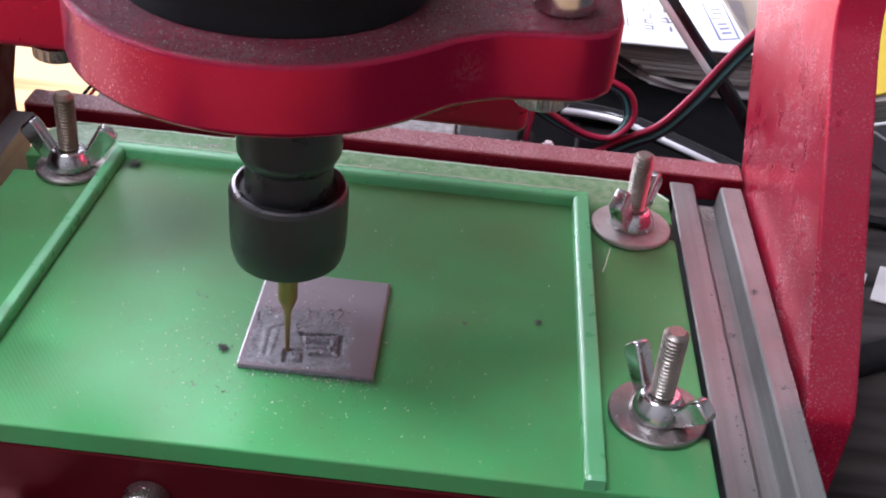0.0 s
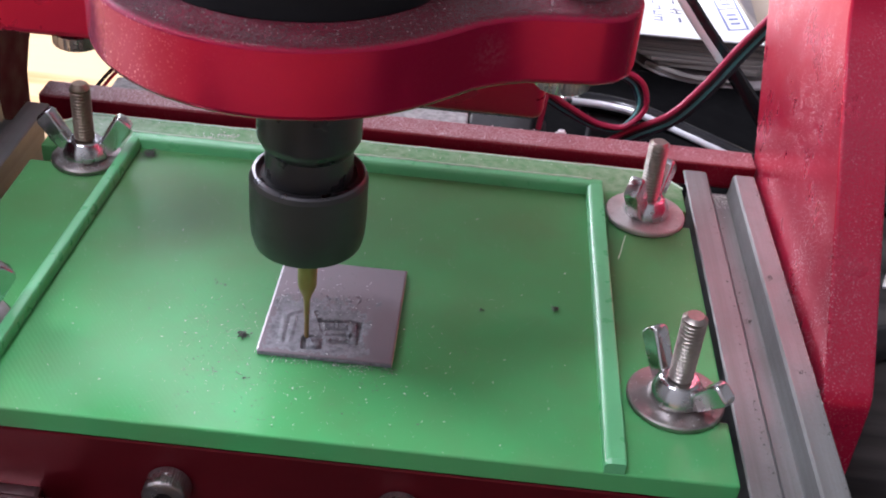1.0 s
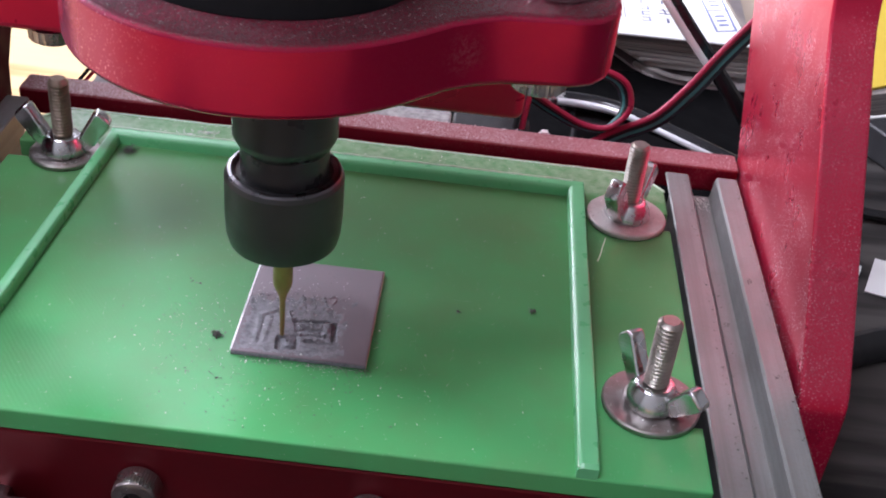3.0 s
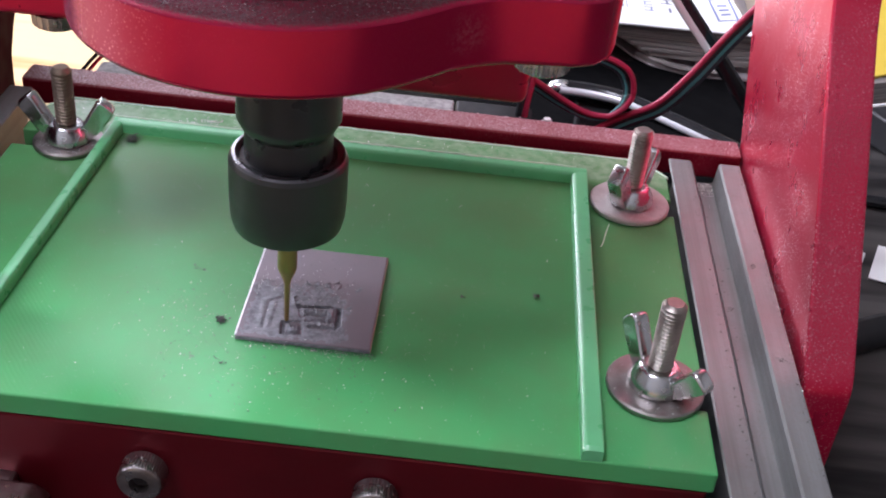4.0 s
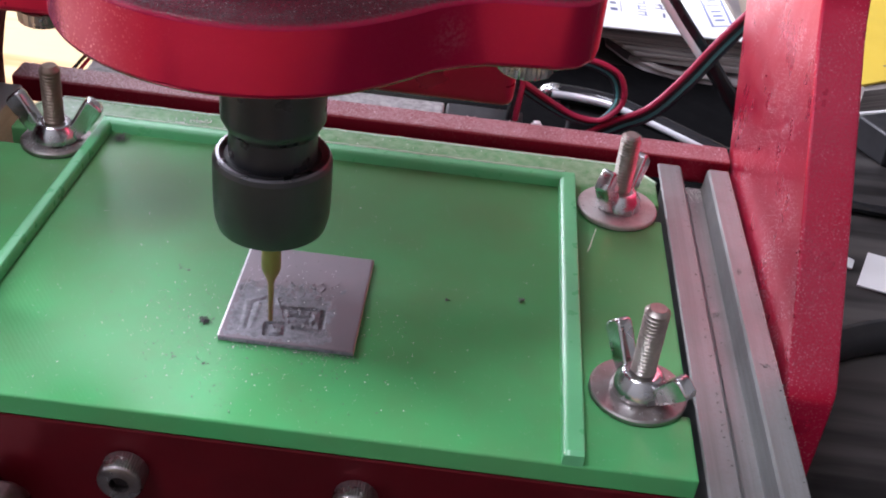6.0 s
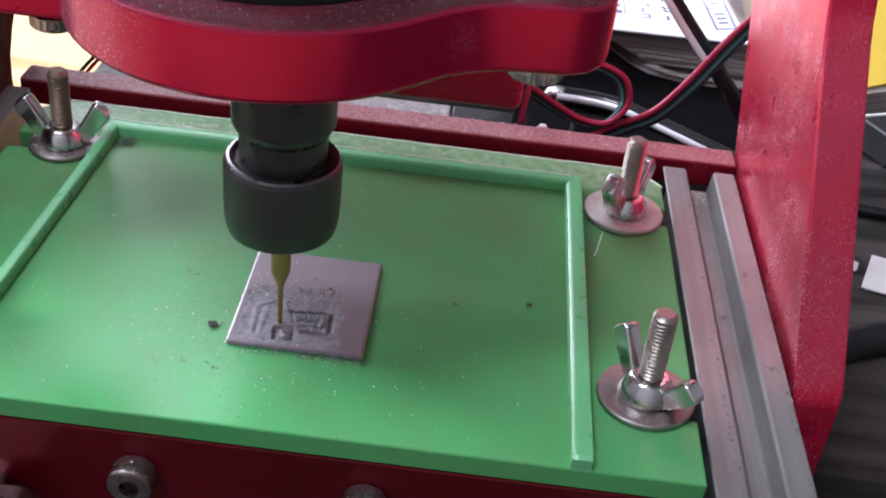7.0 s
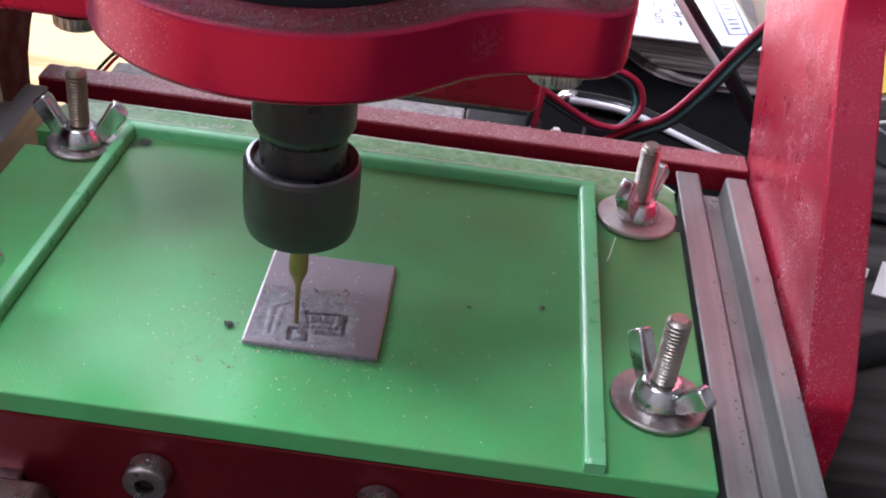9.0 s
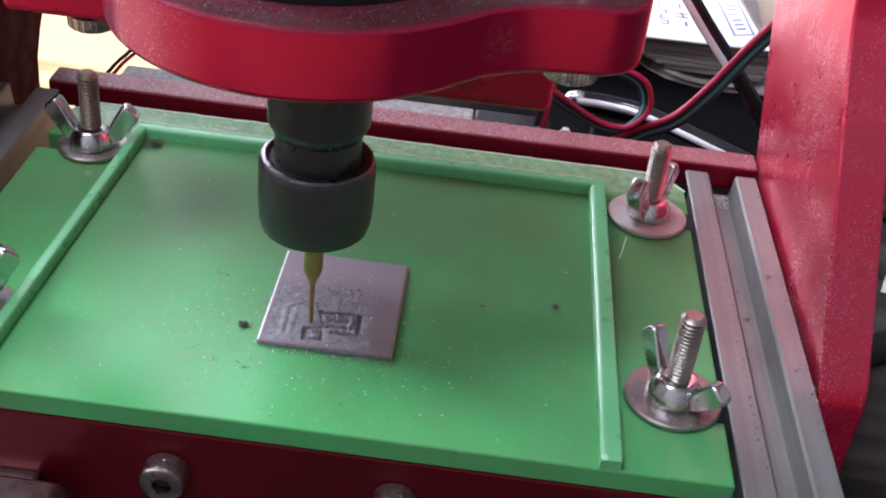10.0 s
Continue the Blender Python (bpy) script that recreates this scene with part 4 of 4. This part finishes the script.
ribbon_cable("ribbon_cable", [(30, 74, 66), (36, 80, 62), (44.4, 85, 55.2), (51, 86, 51.8), (56.5, 86, 51.6), (60.0, 86, 55), (60.9, 86, 59.3), (58.6, 85.5, 64.4), (53, 85, 67.0), (47, 84.5, 67.2), (41, 84, 66.4), (30, 82, 65)],
             (0.25, -0.75, 0.6), "looped four-wire ribbon cable in red, black and teal")
ribbon_cable("ribbon_cable", [(46, 84, 42.0), (54, 86, 46.0), (61.2, 86, 51.0), (69.0, 86, 55.8), (75.4, 86, 64.3), (81.2, 86, 74.2), (87.3, 86, 83.6), (94, 86, 94), (100, 86, 105)],
             (-0.55, -0.45, 0.7), "four-wire ribbon cable rising past the red upright")



def drop_cable():
    """Two thin wires falling side by side behind the red block."""
    c = thing("twin_wire", "black and red twin wire dropping behind the block", "wire")
    for name, dx in (("black_wire", 0.0), ("red_wire", 1.5)):
        bm = bmesh.new()
        tube(bm, smooth_path([(35.9 + dx, 66, 86), (35.6 + dx, 66.5, 76), (35.3 + dx, 67.5, 68), (34.8 + dx, 69, 60), (34.4 + dx, 71, 50)]), 0.72, n=8)
        part(name, bm, bpy.data.materials[name], c)


drop_cable()


def tubes():
    t = thing("chromed_tube", "glossy dark metal tube lying behind the machine", "tube")
    bm = bmesh.new()
    tube(bm, smooth_path([(47.0, 113, 45), (55, 112.4, 45), (64, 109.6, 45), (77, 99.5, 45), (90.5, 88, 45), (112, 70, 44)]), 2.2, n=20)
    part("barrel", bm, BLACK_GLOSS, t)
    # White tube laid along the barrel as its painted highlight.
    bm = bmesh.new()
    tube(bm, [p + Vector((-0.2, -1.5, 0.15)) for p in smooth_path([(47.0, 113, 45), (55, 112.4, 45), (64, 109.6, 45), (77, 99.5, 45), (90.5, 88, 45), (112, 70, 44)])], 1.15, n=14)
    part("tube_highlight", bm, TUBE_HIGHLIGHT, t, "white strip painted for the tube's highlight")
    bm = bmesh.new()
    tube(bm, smooth_path([(49.5, 115, 42), (60, 114, 42.2), (72, 107, 42.5), (92, 90.5, 43), (112, 74, 42)]), 1.6, n=14)
    part("sleeve", bm, BLACK_GLOSS, t)
    bm = bmesh.new()
    tube(bm, smooth_path([(49, 112.8, 45), (47.3, 113, 45.2), (45.6, 113, 44.8), (44.8, 113, 43.6)]), 2.1, n=14)
    part("tip", bm, STEEL, t)
    bm = bmesh.new()
    box(bm, 52, 64, 108, 116, DESK + 1, 41.2)
    bevel(bm, 0.8, 2)
    part("rest", bm, BLACK_MATT, t)
    s = thing("flat_strap", "flat glossy black strap with a painted white highlight", "strap")
    path = smooth_path([(52.9, 99, 98.3), (66.0, 93.8, 84.4), (73.2, 93.3, 75.9), (81.3, 92.7, 66.8), (92.3, 92.2, 53.8), (104.5, 92.7, 39), (110, 93.5, DESK + 1.4)])
    # The reflection along the strap, modelled as a white line.
    bm = bmesh.new()
    tube(bm, [p + Vector((-0.8, -1.0, -0.2)) for p in path[:31]], 0.7, 0.85, 10, (0, 1, 0))
    part("pale_edge", bm, WHITE_PLASTIC, s, "white line painted for the strap's highlight")
    bm = bmesh.new()
    tube(bm, [p + Vector((0.1, 0.2, 0.2)) for p in path], 0.9, 2.0, 8, (0, 1, 0))
    part("black_face", bm, BLACK_GLOSS, s)


tubes()


def rear_parts():
    dusty = plain("grey_dusty_plate", (0.42, 0.42, 0.41), 0.8, 0, 0.45, 900, 0.6)
    bm = bmesh.new()
    box(bm, -61, 20, 61.2, 71, 52, 59.4)
    bevel(bm, 0.5)
    single("support_strip", bm, dusty, "pale grey support strip thick with dust behind the bar", "strip")
    bm = bmesh.new()
    box(bm, 20.4, 38, 62, 74, 45, 58)
    bevel(bm, 0.6)
    single("switch_block", bm, BLACK_MATT, "black plastic switch block behind the cross bar", "switch")
    for x, y, z, w in ((32.0, 61.6, 55.4, 2.2), (41.0, 62.6, 55.8, 2.6)):
        bm = bmesh.new()
        box(bm, -w / 2, w / 2, 0, 2.6, 0, 4.2)
        box(bm, -w / 2 + 0.5, w / 2 - 0.5, 0.5, 2.0, 4.0, 5.2)
        bevel(bm, 0.3, 2)
        single("wire_connector", bm, WHITE_PLASTIC, "small white wire connector behind the bar", "connector", (x, y, z), "connectors")
    bm = bmesh.new()
    box(bm, -2.6, 2.6, -3, 3, 0, 4.4)
    box(bm, -1.8, 1.8, -2.2, 2.2, 4.2, 5.4)
    bevel(bm, 0.4, 2)
    single("blue_plug", bm, plain("dark_blue_plastic", (0.03, 0.05, 0.22), 0.4, 0, 0.2, 90, 0), "dark blue plug hanging behind the red block", "plug", (42.5, 92, 62))
    # thin wires on the sunlit side
    for k, (mat, dx) in enumerate(((BLACK_GLOSS, 0.0), (RED_CLEAN, 1.5))):
        bm = bmesh.new()
        tube(bm, smooth_path([(-78 + dx, 74, 41), (-68.5 + dx, 80, 52.6), (-66.0 + dx, 80, 55.6), (-63 + dx, 80, 58.6), (-54 + dx, 82, 68), (-42 + dx, 84, 80)]), 0.45, n=8)
        single("thin_wire", bm, mat, "thin dark wire running behind the red bar" if k == 0 else "thin red wire running behind the red bar", "wire")


rear_parts()


def black_tray():
    soot = plain("dull_black_felt", (0.004, 0.004, 0.0045), 0.9, 0, 0.3, 60, 0.2, 0.05)
    bm = bmesh.new()
    box(bm, -26, 117, 74, 166, DESK + 0.02, DESK + 1.0)
    bevel(bm, 0.4, 2)
    single("black_mat", bm, soot, "dull black mat lying on the desk behind the machine", "mat")


black_tray()


def right_side():
    y = thing("yellow_folder", "yellow card folder bulging over grey papers on the desk", "folder")
    slab_on("cover", [(139.4, 152.6), (147, 157.6), (164, 163), (214, 160), (226, 226), (158, 232)], 39.2, 40.0, YELLOW, y)
    slab_on("filling", [(140, 150.6), (148, 154.6), (166, 160.5), (212, 157), (224, 224), (158, 230)], DESK, 39.0, PAGES, y)
    slab_on("mark", [(149.8, 168.2), (154.5, 169.8), (154.3, 170.4), (149.6, 168.8)], 40.0, 40.05, INK, y)
    d = thing("grey_dish", "shallow grey metal dish beside the yellow folder", "dish")
    bm = bmesh.new()
    lathe(bm, [(9, DESK), (14, DESK + 1), (15.2, DESK + 4), (15.5, DESK + 4.2), (14.8, DESK + 3.8), (12, DESK + 2.0), (3, DESK + 1.4)], 48, 151.5, 146.5)
    part("bowl", bm, ALU, d)
    k = thing("black_case", "small black plastic case with a pale edge on the desk", "case")
    bm = bmesh.new()
    prism(bm, [(134.6, 133.2), (141, 121.5), (176, 136), (168, 150)], DESK, 39.4)
    bevel(bm, 0.8, 3)
    part("body", bm, BLACK_MATT, k)
    bm = bmesh.new()
    tube(bm, [Vector((135.2, 134.2, 39.5)), Vector((141.0, 136.6, 39.5)), Vector((168.0, 149.6, 39.5))], 0.35, 0.7, 8)
    part("pale_edge", bm, WHITE_PLASTIC, k)
    bm = bmesh.new()
    tube(bm, smooth_path([(90, 104, DESK + 1.6), (118, 97, DESK + 1.6), (138, 94, DESK + 1.6), (170, 96, DESK + 1.6), (210, 104, DESK + 1.6)]), 1.6, n=10)
    single("black_lead", bm, BLACK_GLOSS, "black lead lying across the dark desk", "lead")
    bm = bmesh.new()
    tube(bm, smooth_path([(104, 30, DESK + 3), (122, 38, DESK + 3.4), (140, 36, DESK + 3), (170, 22, DESK + 3)]), 4.2, 3.2, n=14)
    single("black_sleeve", bm, BLACK_MATT, "soft black sleeve lying on the dark desk", "sleeve")
    for pts in ([(120.6, 60.8), (141, 53), (146, 67), (126.6, 75.6)], [(112, 70), (121, 67.6), (122.4, 71.2), (118, 75)]):
        bm = bmesh.new()
        prism(bm, pts, DESK + 0.1, DESK + 0.5)
        for v in bm.verts:
            if v.co.x > 0.135:
                v.co.z += 0.0014
        single("paper_scrap", bm, PAPER, "torn scrap of white paper on the dark desk", "paper", group="paper scraps")


right_side()


# ---- last ----
BED_STEPS = [(0.0, 0.35), (2.0, 0.25), (2.5, 0.05), (5.5, 0.0), (7.0, -0.55), (8.5, -0.62), (9.0, -0.95), (10.0, -0.97)]


HEAD_STEPS = [(0.0, -0.20, 0.0), (2.5, -0.10, 0.02), (4.0, 0.0, 0.10), (7.0, 0.02, 0.25), (8.0, 0.12, 0.30), (8.5, 0.20, 0.33), (10.0, 0.20, 0.42)]


def motions():
    """The bed creeps forward under the cutter with all that lies on it; the head creeps sideways and lifts a little."""
    for ob in CARRIED:
        base = ob.location.copy()
        walk(ob, [(t, Matrix.Translation(base + Vector((0, dy * MM, 0)))) for t, dy in BED_STEPS])
    for ob in HEAD:
        base = ob.location.copy()
        walk(ob, [(t, Matrix.Translation(base + Vector((dx * MM, 0, dz * MM)))) for t, dx, dz in HEAD_STEPS])


motions()
